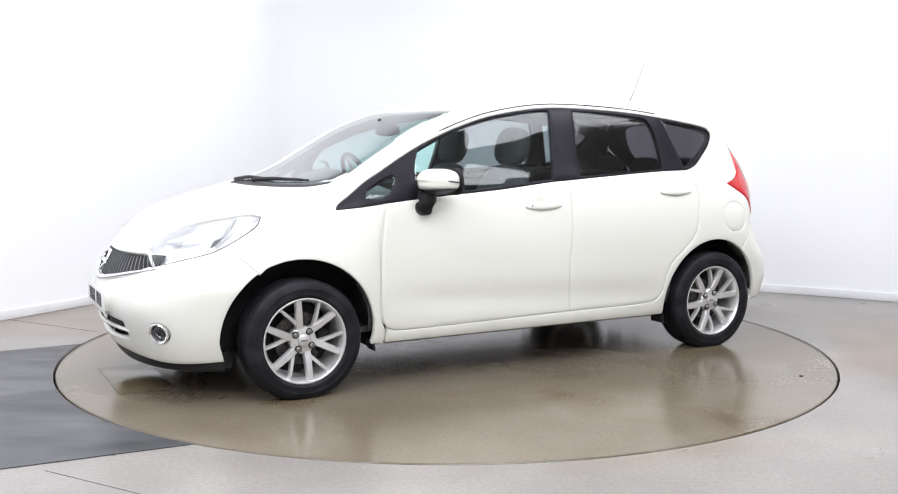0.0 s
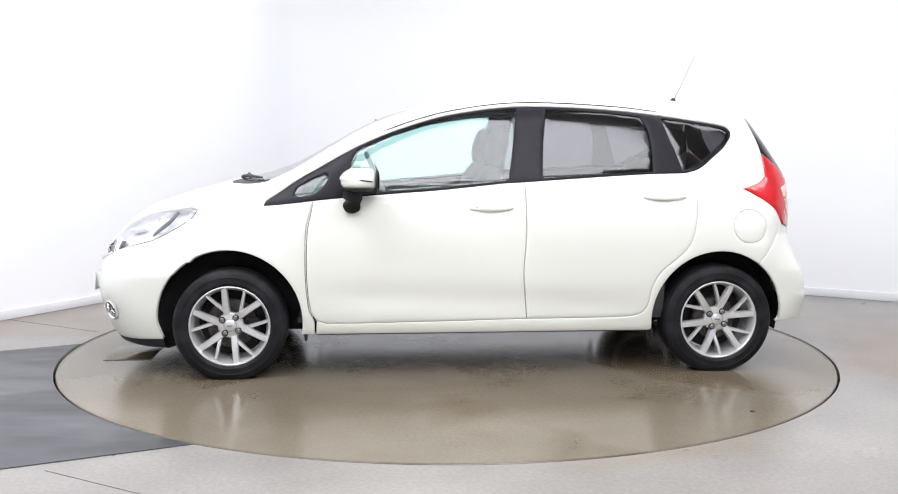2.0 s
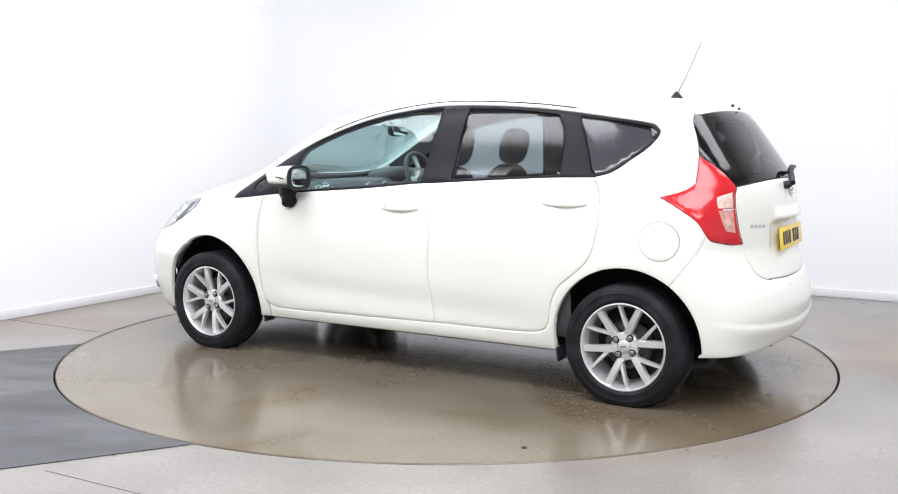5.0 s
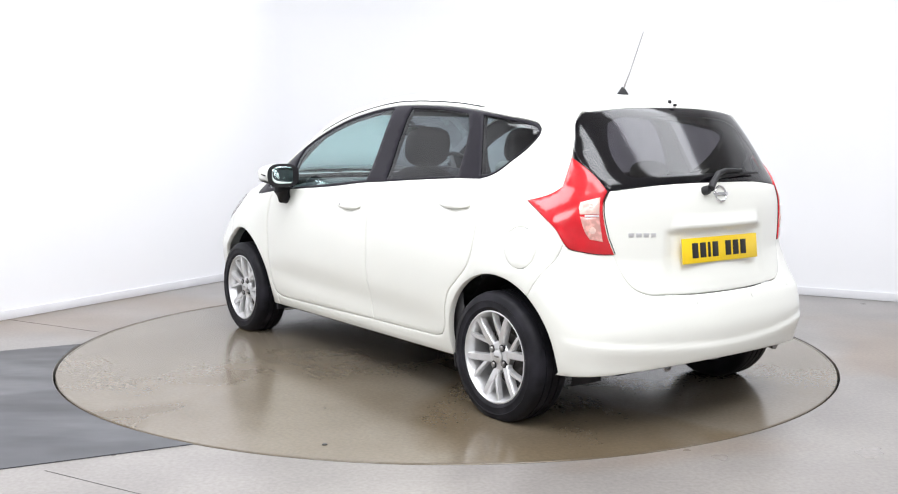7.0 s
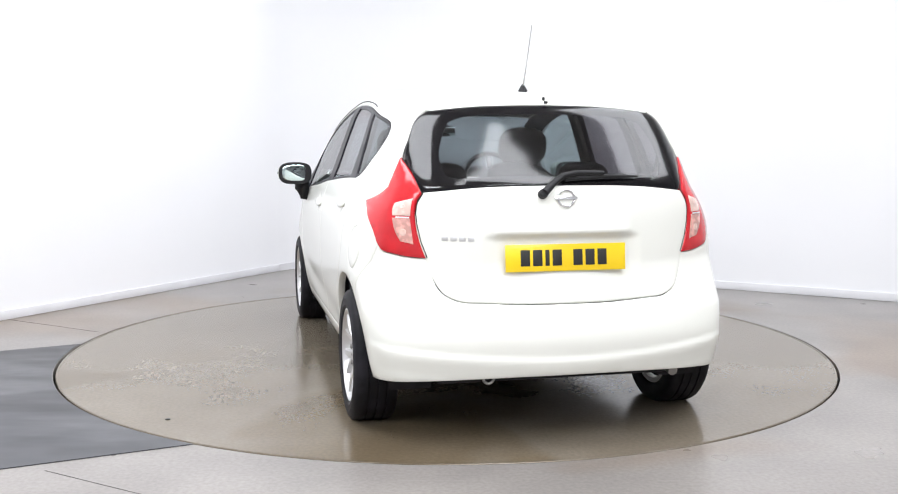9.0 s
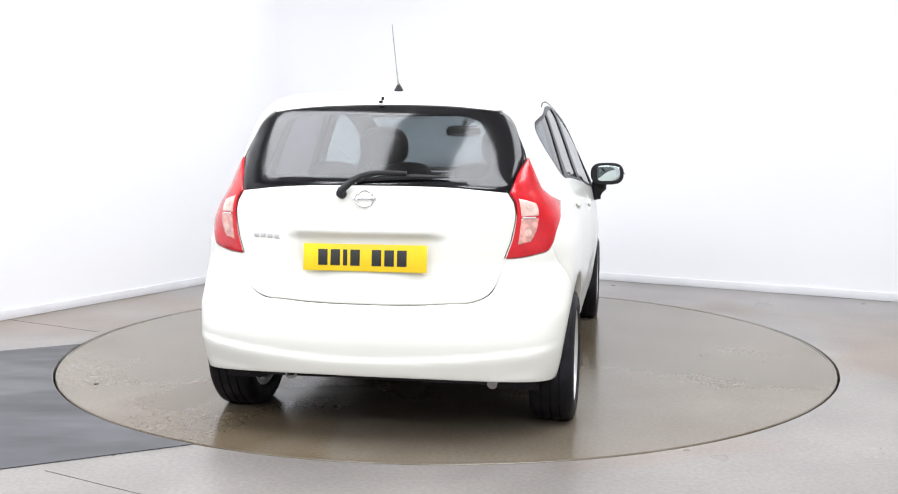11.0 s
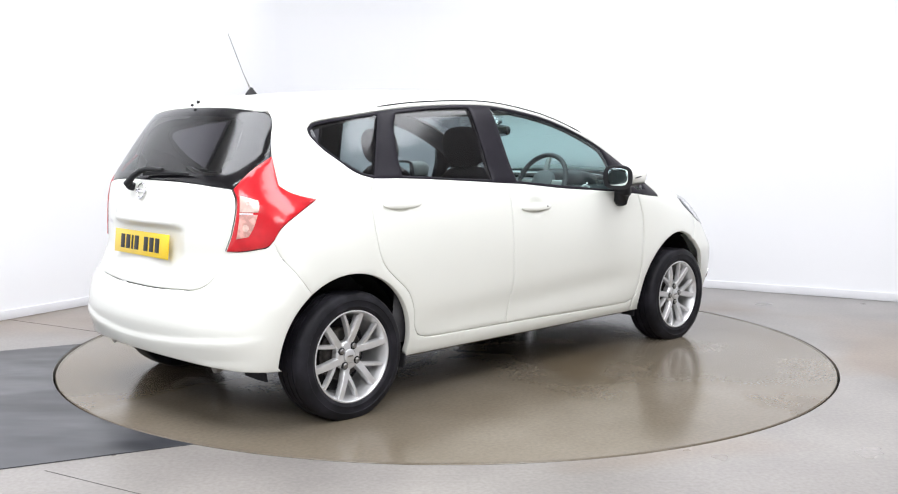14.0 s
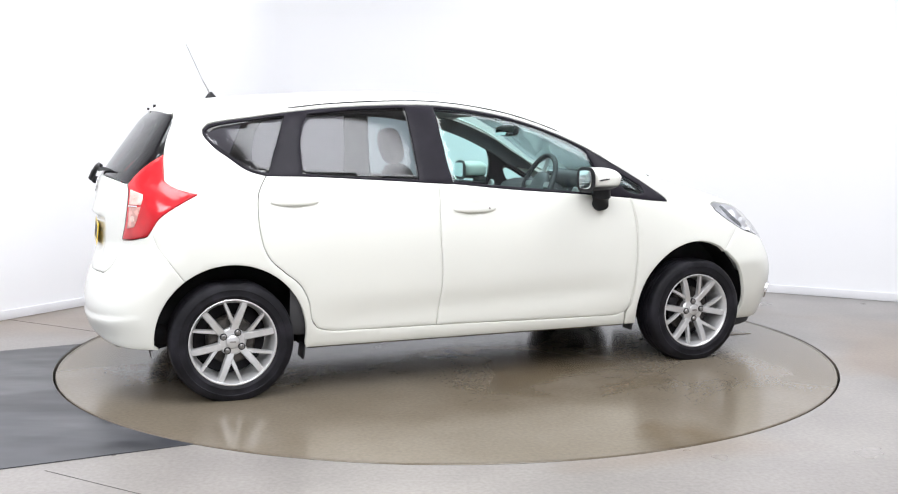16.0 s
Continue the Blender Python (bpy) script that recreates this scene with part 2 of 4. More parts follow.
def turntable():
    bm = turned(bmesh.new(), ((R_DISC - 0.004, -0.04), (R_DISC, -0.036), (R_DISC, -0.0025), (R_DISC - 0.0025, 0.0)), Matrix(), 192)
    ob = new("turntable")
    part("disc", bm, DISC, ob, "smooth brownish grey disc")
    tagged(ob, "round brownish-grey turntable set flush in the floor", "turntable")
    rim = turned(bmesh.new(), ((R_DISC - 0.013, 0.0002), (R_DISC - 0.013, 0.0014), (R_DISC - 0.004, 0.0014), (R_DISC - 0.004, 0.0002)), Matrix(), 192, True)
    part("access_plate", block(0.27, 0.64, 0.003, pose(1.975 + OFFSET[0], 0.0 + OFFSET[1], 0.0017), 0.001), DISC, ob, "thin flat cover plate")
    part("bolt_head", turned(bmesh.new(), ((0.012, 0.0003), (0.011, 0.003), (0.002, 0.0036)), pose(-1.19 + OFFSET[0], 1.63 + OFFSET[1], 0), 12), GAP, ob, "small dark bolt head")
    part("rim_strip", rim, DISC, ob, "thin worn edging")
    return ob


room()
softboxes()
TABLE = turntable()

# ---------------------------------------------------------------- the car's form
# ---- body form: a smooth closed solid given by F < 0 inside (car space: x ahead, y to its left, z up)
TOP = ((2.30, 0.60), (2.05, 0.775), (1.93, 0.845), (1.72, 0.925), (1.39, 1.02), (1.16, 1.075), (1.00, 1.135), (0.78, 1.255),
       (0.58, 1.36), (0.38, 1.435), (0.20, 1.475), (0.0, 1.502), (-0.28, 1.522), (-0.61, 1.520), (-0.94, 1.505), (-1.28, 1.480),
       (-1.45, 1.462), (-1.62, 1.435), (-1.9, 1.38))
REAR = ((0.10, -1.86), (0.20, -1.915), (0.28, -1.945), (0.34, -1.957), (0.400, -1.966), (0.440, -1.968), (0.52, -1.953), (0.60, -1.925), (0.70, -1.905), (0.84, -1.898),
        (0.98, -1.888), (1.06, -1.868), (1.18, -1.79), (1.34, -1.675), (1.40, -1.635), (1.46, -1.60), (1.6, -1.5))
FRONT = ((0.10, 1.98), (0.20, 2.07), (0.30, 2.115), (0.46, 2.150), (0.56, 2.130), (0.66, 2.085), (0.76, 2.02), (0.86, 1.94), (1.1, 1.7))
SIDE = ((0.15, 0.745), (0.22, 0.775), (0.30, 0.800), (0.45, 0.823), (0.60, 0.836), (0.75, 0.840), (0.90, 0.826), (0.98, 0.806), (1.04, 0.782),
        (1.10, 0.757), (1.25, 0.704), (1.40, 0.648), (1.50, 0.600), (1.6, 0.545))


def spline(table):
    """A smooth curve through the pairs of a table, as a function of an array."""
    xs, ys = np.array(sorted(table)).T
    d = np.diff(ys) / np.diff(xs)
    m = np.concatenate([[d[0]], (d[:-1] * np.diff(xs)[1:] + d[1:] * np.diff(xs)[:-1]) / (np.diff(xs)[1:] + np.diff(xs)[:-1]), [d[-1]]])

    def value(x):
        x = np.clip(x, xs[0], xs[-1])
        i = np.clip(np.searchsorted(xs, x) - 1, 0, len(xs) - 2)
        h = xs[i + 1] - xs[i]
        t = (x - xs[i]) / h
        return ((2 * t ** 3 - 3 * t ** 2 + 1) * ys[i] + (t ** 3 - 2 * t ** 2 + t) * h * m[i]
                + (-2 * t ** 3 + 3 * t ** 2) * ys[i + 1] + (t ** 3 - t ** 2) * h * m[i + 1])
    return value


top_z, rear_x, front_x, side_y = spline(TOP), spline(REAR), spline(FRONT), spline(SIDE)


def smax(a, b, k):
    h = np.maximum(k - np.abs(a - b), 0) / k
    return np.maximum(a, b) + h * h * k / 4


def half_width(x, z):
    low = np.clip((z - 0.55) / 0.3, 0, 1)
    high = np.clip((z - 0.80) / 0.25, 0, 1)
    fx, gx, rx = np.maximum(x - 0.85, 0), np.maximum(x - 1.1, 0), np.maximum(-1.0 - x, 0)
    waist = 0.010 * np.exp(-((z - 0.40 - 0.05 * x) / 0.075) ** 2) * np.clip((0.95 - np.abs(x + 0.05)) / 0.3, 0, 1)
    flare = 0.026 * np.exp(-((x - 1.33) / 0.30) ** 2 - ((z - 0.50) / 0.24) ** 2) + 0.010 * np.exp(-((x + 1.30) / 0.30) ** 2 - ((z - 0.50) / 0.24) ** 2)
    return side_y(z) + flare - waist - 0.23 * low * fx ** 2 - 0.17 * (1 - low) * gx ** 2 - (0.05 + 0.19 * high) * rx ** 2


def form(p):
    x, y, z = p[..., 0], np.abs(p[..., 1]), p[..., 2]
    side = y - half_width(x, z)
    top = (z - top_z(x) + (0.045 + 0.06 * np.clip((x - 0.6) / 0.8, 0, 1)) * y ** 2 + 0.25 * y ** 6) * np.interp(x, (-1.0, 0.3, 0.9, 1.6, 2.1), (1, 0.95, 0.87, 0.95, 0.8))
    rear = rear_x(z) + (0.20 + 0.13 * np.clip((z - 0.55) / 0.2, 0, 1)) * y ** 2 + 0.25 * y ** 6 - x
    front = x - front_x(z) + 0.36 * y ** 2 + 0.2 * y ** 6
    f = smax(side, top, 0.11)
    f = smax(f, rear, 0.10)
    f = smax(f, front, 0.12)
    return smax(f, 0.165 - z, 0.04)


def cast(start, way, far):
    """Where rays (arrays of starts and unit ways) first enter the form."""
    start, way = np.asarray(start, float), np.asarray(way, float)
    steps = np.linspace(0, far, 45)
    lo, hi, done = np.zeros(len(start)), np.full(len(start), far), np.zeros(len(start), bool)
    for a, b in zip(steps, steps[1:]):
        hit = ~done & (form(start + way * b) < 0)
        lo, hi, done = np.where(hit, a, lo), np.where(hit, b, hi), done | hit
    for _ in range(18):
        mid = (lo + hi) / 2
        inside = form(start + way * mid[:, None]) < 0
        lo, hi = np.where(inside, lo, mid), np.where(inside, mid, hi)
    return start + way * hi[:, None], done


def normals(p):
    e = 1e-3
    n = np.stack([form(p + d) - form(p - d) for d in np.eye(3) * e], -1)
    return n / np.linalg.norm(n, axis=-1, keepdims=True)

from mathutils.geometry import delaunay_2d_cdt as delaunay

# ---- charts: flat drawings that are laid onto the form
FAN = 1.25


def S(x, y):
    """The place along the girth chart (left side, fanning round both ends)."""
    if x > FAN:
        return FAN + 0.8 * math.atan2(x - FAN, y)
    if x < -FAN:
        return -FAN - 0.8 * math.atan2(-FAN - x, y)
    return x


def girth(q):
    s, z = q[:, 0], q[:, 1]
    f = np.clip(np.abs(s) - FAN, 0, None) / 0.8
    cx, sign = np.clip(s, -FAN, FAN), np.sign(s)
    way = np.stack([-np.sin(f) * sign, -np.cos(f), np.zeros_like(f)], -1)
    start = np.stack([cx, np.zeros_like(cx), z], -1) - way * 1.4
    p, met = cast(start, way, 1.4)
    for _ in range(12):
        if met.all():
            break
        start[~met, 2] -= 0.005
        p[~met], met[~met] = cast(start[~met], way[~met], 1.4)
    return p


def above(q):
    start = np.stack([q[:, 0], q[:, 1], np.full(len(q), 1.8)], -1)
    return cast(start, np.tile((0.0, 0.0, -1.0), (len(q), 1)), 1.6)[0]


def behind(q):
    start = np.stack([np.full(len(q), -2.3), q[:, 0], q[:, 1]], -1)
    return cast(start, np.tile((1.0, 0.0, 0.0), (len(q), 1)), 1.6)[0]


def smooth_line(points, step, closed=True, corner=38):
    """A dense line through points, rounded where the turn is gentle, sharp at corners."""
    p = [np.array(q, float) for q in points]
    n, out = len(p), []

    def tangent(i, seg):
        if not closed and i in (0, n - 1):
            return seg
        a, b = p[i] - p[i - 1], p[(i + 1) % n] - p[i]
        la, lb = np.linalg.norm(a) + 1e-9, np.linalg.norm(b) + 1e-9
        if np.dot(a, b) / la / lb < math.cos(radians(corner)):
            return seg
        t = a / la * lb + b / lb * la
        return t / (np.linalg.norm(t) + 1e-9) * min(np.linalg.norm(seg), 2 * la, 2 * lb)
    for i in range(n if closed else n - 1):
        a, b = p[i], p[(i + 1) % n]
        seg = b - a
        ta, tb = tangent(i, seg), tangent((i + 1) % n, seg)
        k = max(1, int(math.ceil(np.linalg.norm(seg) / step)))
        for t in np.arange(k) / k:
            out.append((2 * t ** 3 - 3 * t ** 2 + 1) * a + (t ** 3 - 2 * t ** 2 + t) * ta + (-2 * t ** 3 + 3 * t ** 2) * b + (t ** 3 - t ** 2) * tb)
    if not closed:
        out.append(p[-1])
    return np.array(out)


def inset(line, d):
    """The closed line moved inwards by d."""
    area = np.sum(line[:, 0] * np.roll(line[:, 1], -1) - line[:, 1] * np.roll(line[:, 0], -1))
    t = np.roll(line, -1, 0) - np.roll(line, 1, 0)
    t /= np.linalg.norm(t, axis=1, keepdims=True) + 1e-9
    return line + d * np.sign(area) * np.stack([-t[:, 1], t[:, 0]], -1)


def inside(q, line):
    x, y = q[:, :1], q[:, 1:]
    ax, ay = line[:, 0], line[:, 1]
    bx, by = np.roll(ax, -1), np.roll(ay, -1)
    cross = ((ay > y) != (by > y)) & (x < (bx - ax) * (y - ay) / (by - ay + 1e-12) + ax)
    return cross.sum(1) % 2 == 1


def sheet(name, chart, outer, mat, parent, label="", holes=(), step=0.035, gap=0.0014, lift=0.0, flange=0.022, edge=0.0035, flip=False, line_step=0.02, relief=None, smooth_in=True):
    """A panel of sheet: a flat drawing laid on the form, with turned-in rounded edges. flip: on the car's right side."""
    loops = [inset(smooth_line(outer, line_step) if smooth_in else np.array(outer, float), gap)]
    loops += [inset(smooth_line(h, line_step) if smooth_in else np.array(h, float), -gap) for h in holes]
    rims = [inset(loops[0], edge)] + [inset(h, -edge) for h in loops[1:]]
    lo, hi = loops[0].min(0), loops[0].max(0)
    gx, gy = np.meshgrid(np.arange(lo[0], hi[0], step), np.arange(lo[1], hi[1], step * 0.866))
    gx = gx + (np.arange(gx.shape[0]) % 2)[:, None] * step / 2
    grid = np.stack([gx.ravel(), gy.ravel()], -1)
    keep = inside(grid, inset(loops[0], edge * 2 + 0.006))
    for h in loops[1:]:
        keep &= ~inside(grid, inset(h, -edge * 2 - 0.006))
    pts, edges = [], []
    for line in loops:
        base = len(pts)
        pts += [Vector(q) for q in line]
        edges += [(base + i, base + (i + 1) % len(line)) for i in range(len(line))]
    nb = len(pts)
    for line in rims:
        ok = inside(line, loops[0])
        for h in loops[1:]:
            ok &= ~inside(line, h)
        pts += [Vector(q) for q in line[ok]]
    pts += [Vector(q) for q in grid[keep]]
    v2, _, tris, orig, _, _ = delaunay(pts, edges, [], 0, 1e-6)
    v2 = np.array([tuple(v) for v in v2])
    tris = [t for t in tris if len(t) == 3]
    mid = np.array([v2[list(t)].mean(0) for t in tris])
    ok = inside(mid, loops[0])
    for h in loops[1:]:
        ok &= ~inside(mid, h)
    tris = [t for t, k in zip(tris, ok) if k]
    p = chart(v2)
    n = normals(p)
    on_edge = np.array([any(k < nb for k in o) for o in orig])
    p = p + n * (lift - on_edge * edge * 0.45)[:, None]
    if relief is not None:
        p = p + n * relief(v2, p)[:, None]
    tri = np.array(tris)
    up = np.einsum("ij,ij->i", np.cross(p[tri[:, 1]] - p[tri[:, 0]], p[tri[:, 2]] - p[tri[:, 0]]), n[tri[:, 0]]) > 0
    tri = np.where(up[:, None], tri, tri[:, ::-1])
    faces = [tuple(f) for f in tri.tolist()]
    if flange:
        count = {}
        for f in faces:
            for a, b in zip(f, f[1:] + f[:1]):
                count[(a, b)] = True
        rim_edges = [e for e in count if (e[1], e[0]) not in count]
        ids = {}
        extra = []
        for k in {i for e in rim_edges for i in e}:
            ids[k] = len(p) + len(extra)
            extra.append(p[k] - n[k] * flange)
        if extra:
            p = np.concatenate([p, np.array(extra)])
        faces += [(b, a, ids[a], ids[b]) for a, b in rim_edges]
    if flip:
        p = p * np.array((1, -1, 1))
        faces = [f[::-1] for f in faces]
    return part_mesh(name, mesh_of(name, p, faces, mat), parent, label)


def G(*pts):
    """Girth-chart points from places (x, y, z) or, on the straight side, (x, z)."""
    return [(S(q[0], q[1]), q[2]) if len(q) == 3 else q for q in pts]


FRONT_MID, REAR_MID = FAN + 0.4 * math.pi, -FAN - 0.4 * math.pi


def both(pts, mid):
    """A chart outline of one half, ending at the middle, made whole by its mirror image."""
    return list(pts) + [(2 * mid - s, z) for s, z in reversed(pts) if abs(s - mid) > 1e-6]


def both_y(pts):
    return list(pts) + [(a, -b) for a, b in reversed(pts) if abs(b) > 1e-6]


# lines that neighbouring panels share
BELT = [(-0.240, 1.035), (-0.158, 1.031), (0.205, 0.995), (0.537, 0.971), (0.733, 0.955), (0.874, 0.941)]
BELT_REAR = [(-1.125, 1.082), (-0.949, 1.078), (-0.553, 1.056), (-0.240, 1.035)]
SEAM_FRONT = [(0.874, 0.941), (0.907, 0.788), (0.915, 0.666), (0.915, 0.543), (0.907, 0.418), (0.893, 0.345), (0.872, 0.305), (0.826, 0.288)]
SEAM_MID = [(-0.258, 0.298), (-0.246, 0.421), (-0.235, 0.546), (-0.237, 0.623), (-0.245, 0.730), (-0.245, 0.910), (-0.240, 1.035)]
SEAM_REAR = [(-1.125, 1.082), (-1.166, 1.001), (-1.175, 0.911), (-1.170, 0.822), (-1.128, 0.686), (-1.056, 0.615), (-0.978, 0.547), (-0.938, 0.470),
             (-0.914, 0.359), (-0.888, 0.325), (-0.837, 0.308)]
DLO_TOP = [(-1.125, 1.082), (-1.196, 1.102), (-1.294, 1.165), (-1.395, 1.235), (-1.440, 1.285), (-1.443, 1.306), (-1.418, 1.328), (-1.181, 1.367), (-0.996, 1.394),
           (-0.812, 1.416), (-0.566, 1.434), (-0.381, 1.441), (-0.226, 1.441), (-0.101, 1.432), (0.054, 1.411), (0.208, 1.381), (0.362, 1.336), (0.515, 1.281),
           (0.668, 1.213), (0.744, 1.173), (0.850, 1.113), (0.971, 1.044), (1.058, 0.984), (1.130, 0.932), (1.137, 0.914), (1.000, 0.926), (0.874, 0.941)]
RAIL = [(1.115, 0.665), (0.985, 0.655), (0.80, 0.635), (0.60, 0.612), (0.36, 0.590), (0.05, 0.585), (-0.26, 0.580), (-0.57, 0.582), (-0.88, 0.590), (-1.18, 0.590), (-1.40, 0.566), (-1.50, 0.535)]
LAMP = [(-1.450, 0.760, 0.996), (-1.542, 0.769, 0.946), (-1.640, 0.762, 0.875), (-1.668, 0.746, 0.825), (-1.684, 0.730, 0.803), (-1.715, 0.690, 0.790), (-1.756, 0.625, 0.778),
        (-1.786, 0.565, 0.775), (-1.772, 0.590, 0.846), (-1.762, 0.604, 0.916), (-1.756, 0.608, 0.963), (-1.751, 0.598, 1.009), (-1.753, 0.577, 1.042), (-1.718, 0.593, 1.087),
        (-1.662, 0.609, 1.136), (-1.592, 0.633, 1.184), (-1.596, 0.665, 1.111), (-1.597, 0.688, 1.059), (-1.567, 0.711, 1.034), (-1.507, 0.741, 1.010)]
HEAD = [(1.977, 0.421, 0.718), (1.912, 0.444, 0.781), (1.838, 0.490, 0.830), (1.675, 0.615, 0.877), (1.524, 0.676, 0.900), (1.487, 0.703, 0.888), (1.510, 0.719, 0.851),
        (1.581, 0.718, 0.799), (1.660, 0.702, 0.752), (1.712, 0.688, 0.726), (1.824, 0.646, 0.695), (1.970, 0.529, 0.650)]


def arch(cx, cz, r, a0, a1, n=60):
    return [(cx + r * math.cos(radians(a0 + (a1 - a0) * i / n)), cz + r * math.sin(radians(a0 + (a1 - a0) * i / n))) for i in range(n + 1)]


def on_side(pts):
    """Puts (x, z) of the arches, which reach past the straight part, onto the girth chart."""
    x = np.array([q[0] for q in pts])
    z = np.array([q[1] for q in pts])
    y = half_width(x, z)
    return [(S(a, b), c) for a, b, c in zip(x, y, z)]


FLAP = [(S(-1.470, 0.82) + 0.088 * math.cos(a), 0.794 + 0.091 * math.sin(a)) for a in np.linspace(0, 2 * math.pi, 36, endpoint=False)]
PANELS = {}
HANDLES = ((-0.058, 0.902), (-0.997, 0.957))
CAR = new("hatchback_car")
tagged(CAR, "white five-door hatchback car with tinted rear windows standing on a turntable", "car")
ARCH_F = arch(1.327, 0.299, 0.385, -15, 190)
ARCH_R = arch(-1.308, 0.298, 0.363, -8, 190)


def body_panels():
    rail3 = above(np.array(RAIL))
    rail = [(S(q[0], q[1]), q[2]) for q in rail3]
    seam = G((-1.668, 0.746, 0.825), (-1.650, 0.765, 0.765), (-1.605, 0.80, 0.700), (-1.525, 0.823, 0.590))
    def bowl(at):
        """A shallow oval hollow behind a pull handle."""
        def sink(q, p):
            d = ((q[:, 0] - at[0]) / 0.064) ** 2 + ((q[:, 1] - at[1] - 0.004) / 0.047) ** 2
            return -0.013 * np.clip(1 - d, 0, 1) ** 0.7
        return sink
    for flip in (False, True):
        PANELS["front_door", flip] = sheet("front_door", girth, SEAM_FRONT + SEAM_MID + BELT[1:-1], PAINT, CAR, flip=flip, relief=bowl(HANDLES[0]), step=0.016, gap=0.0021)
        PANELS["rear_door", flip] = sheet("rear_door", girth, SEAM_REAR + SEAM_MID + BELT_REAR[::-1][1:-1], PAINT, CAR, flip=flip, relief=bowl(HANDLES[1]), step=0.016, gap=0.0021)
        opening = SEAM_FRONT + [(-0.258, 0.298)] + SEAM_REAR[::-1][:-1] + DLO_TOP
        outer = ([(0.868, 0.300), (0.872, 0.225), (-0.945, 0.225)] + on_side([q for q in ARCH_R if q[1] > 0.24 and q[0] > -1.518]) + seam[::-1] +
                 G(*LAMP[3:0:-1]) + G(LAMP[0], *LAMP[:15:-1]) + G((-1.592, 0.633, 1.186), (-1.570, 0.598, 1.277), (-1.543, 0.566, 1.338), (-1.536, 0.542, 1.366), (-1.535, 0.524, 1.385)) + rail[::-1] + [(1.146, 0.960), (1.150, 0.930), (1.140, 0.905), (0.880, 0.936), (0.915, 0.790),
                 (0.921, 0.666), (0.921, 0.543), (0.913, 0.418), (0.899, 0.343)])
        doors = inset(smooth_line(opening, 0.02), -0.001)
        side = sheet("body_side", girth, outer, PAINT, CAR, holes=(doors,) if flip else (doors, FLAP), flip=flip, flange=0.03, gap=0.0009, edge=0.0028)
        if not flip:
            sheet("fuel_flap", girth, FLAP, PAINT, side, "round painted filler flap", gap=0.0015)
        fender = ([(0.880, 0.225), (0.952, 0.225)] + on_side([q for q in ARCH_F if q[1] > 0.24 and q[0] < 1.515][::-1]) + G((1.52, 0.785, 0.618), (1.588, 0.745, 0.683), (1.660, 0.702, 0.752), *HEAD[7:3:-1]) +
                  G((1.42, 0.705, 0.935), (1.25, 0.705, 0.982)) + [rail[0], (1.146, 0.960), (1.150, 0.930), (1.140, 0.905)] +
                  [(0.882, 0.936), (0.917, 0.788), (0.923, 0.666), (0.923, 0.543), (0.915, 0.418), (0.902, 0.340), (0.882, 0.300)])
        sheet("front_fender", girth, fender, PAINT, CAR, flip=flip, gap=0.0009, edge=0.0028)
        # glazing: black surround with panes set in
        front_pane = [(0.648, 1.205), (0.515, 1.266), (0.362, 1.322), (0.208, 1.366), (0.054, 1.396), (-0.101, 1.418), (-0.213, 1.426), (-0.201, 1.331), (-0.181, 1.179), (-0.158, 1.046),
                      (0.054, 1.026), (0.356, 0.999), (0.690, 0.970), (0.693, 1.027), (0.680, 1.132)]
        rear_pane = [(-0.374, 1.424), (-0.565, 1.416), (-0.750, 1.401), (-0.893, 1.384), (-0.924, 1.325), (-0.941, 1.241), (-0.944, 1.092), (-0.736, 1.079), (-0.341, 1.058), (-0.353, 1.240)]
        quarter = [(-1.010, 1.376), (-1.055, 1.256), (-1.112, 1.098), (-1.180, 1.110), (-1.290, 1.176), (-1.415, 1.270), (-1.425, 1.300), (-1.398, 1.316), (-1.18, 1.352)]
        tri = [(0.981, 0.968), (0.900, 0.965), (0.855, 0.987), (0.815, 1.035), (0.800, 1.071), (0.815, 1.084), (0.861, 1.066), (0.966, 1.008)]
        dlo = DLO_TOP[:-1] + [(0.874, 0.941)] + BELT[::-1][1:] + BELT_REAR[::-1][1:-1]
        sheet("window_surround", girth, dlo, BLACK_TRIM, CAR, "black window frames and pillar trim", holes=(front_pane, rear_pane, quarter, tri), lift=-0.002, flip=flip, step=0.03, flange=0.03)
        for name, pane, mat in (("front_side_window", front_pane, CLEAR_GLASS), ("rear_side_window", rear_pane, DARK_GLASS), ("quarter_window", quarter, DARK_GLASS), ("corner_window", tri, CLEAR_GLASS)):
            ob = sheet(name, girth, pane, mat, CAR, "dark privacy glass" if mat is DARK_GLASS else "clear greenish glass", gap=-0.004, lift=-0.007, flip=flip, flange=0, edge=0.004)
            ob.visible_shadow = mat is DARK_GLASS
        PANELS["tail_light", flip] = sheet("tail_light", girth, G(*LAMP), RED_LENS, CAR, "bright red boomerang tail light", lift=0.005, flip=flip, step=0.02)
        sheet("lamp_housing", girth, G(*LAMP), UNDER, PANELS["tail_light", flip], "black lamp housing", lift=-0.024, flip=flip, step=0.04, flange=0, gap=-0.004)
    # middle panels
    hood = [(1.925, 0.0), (1.900, 0.285), (1.850, 0.459), (1.834, 0.49), (1.675, 0.612), (1.524, 0.673), (1.42, 0.700), (1.25, 0.698), (1.118, 0.668), (1.10, 0.648), (1.200, 0.585), (1.30, 0.46), (1.375, 0.25), (1.395, 0.0)]
    sheet("bonnet", above, both_y(hood), PAINT, CAR)
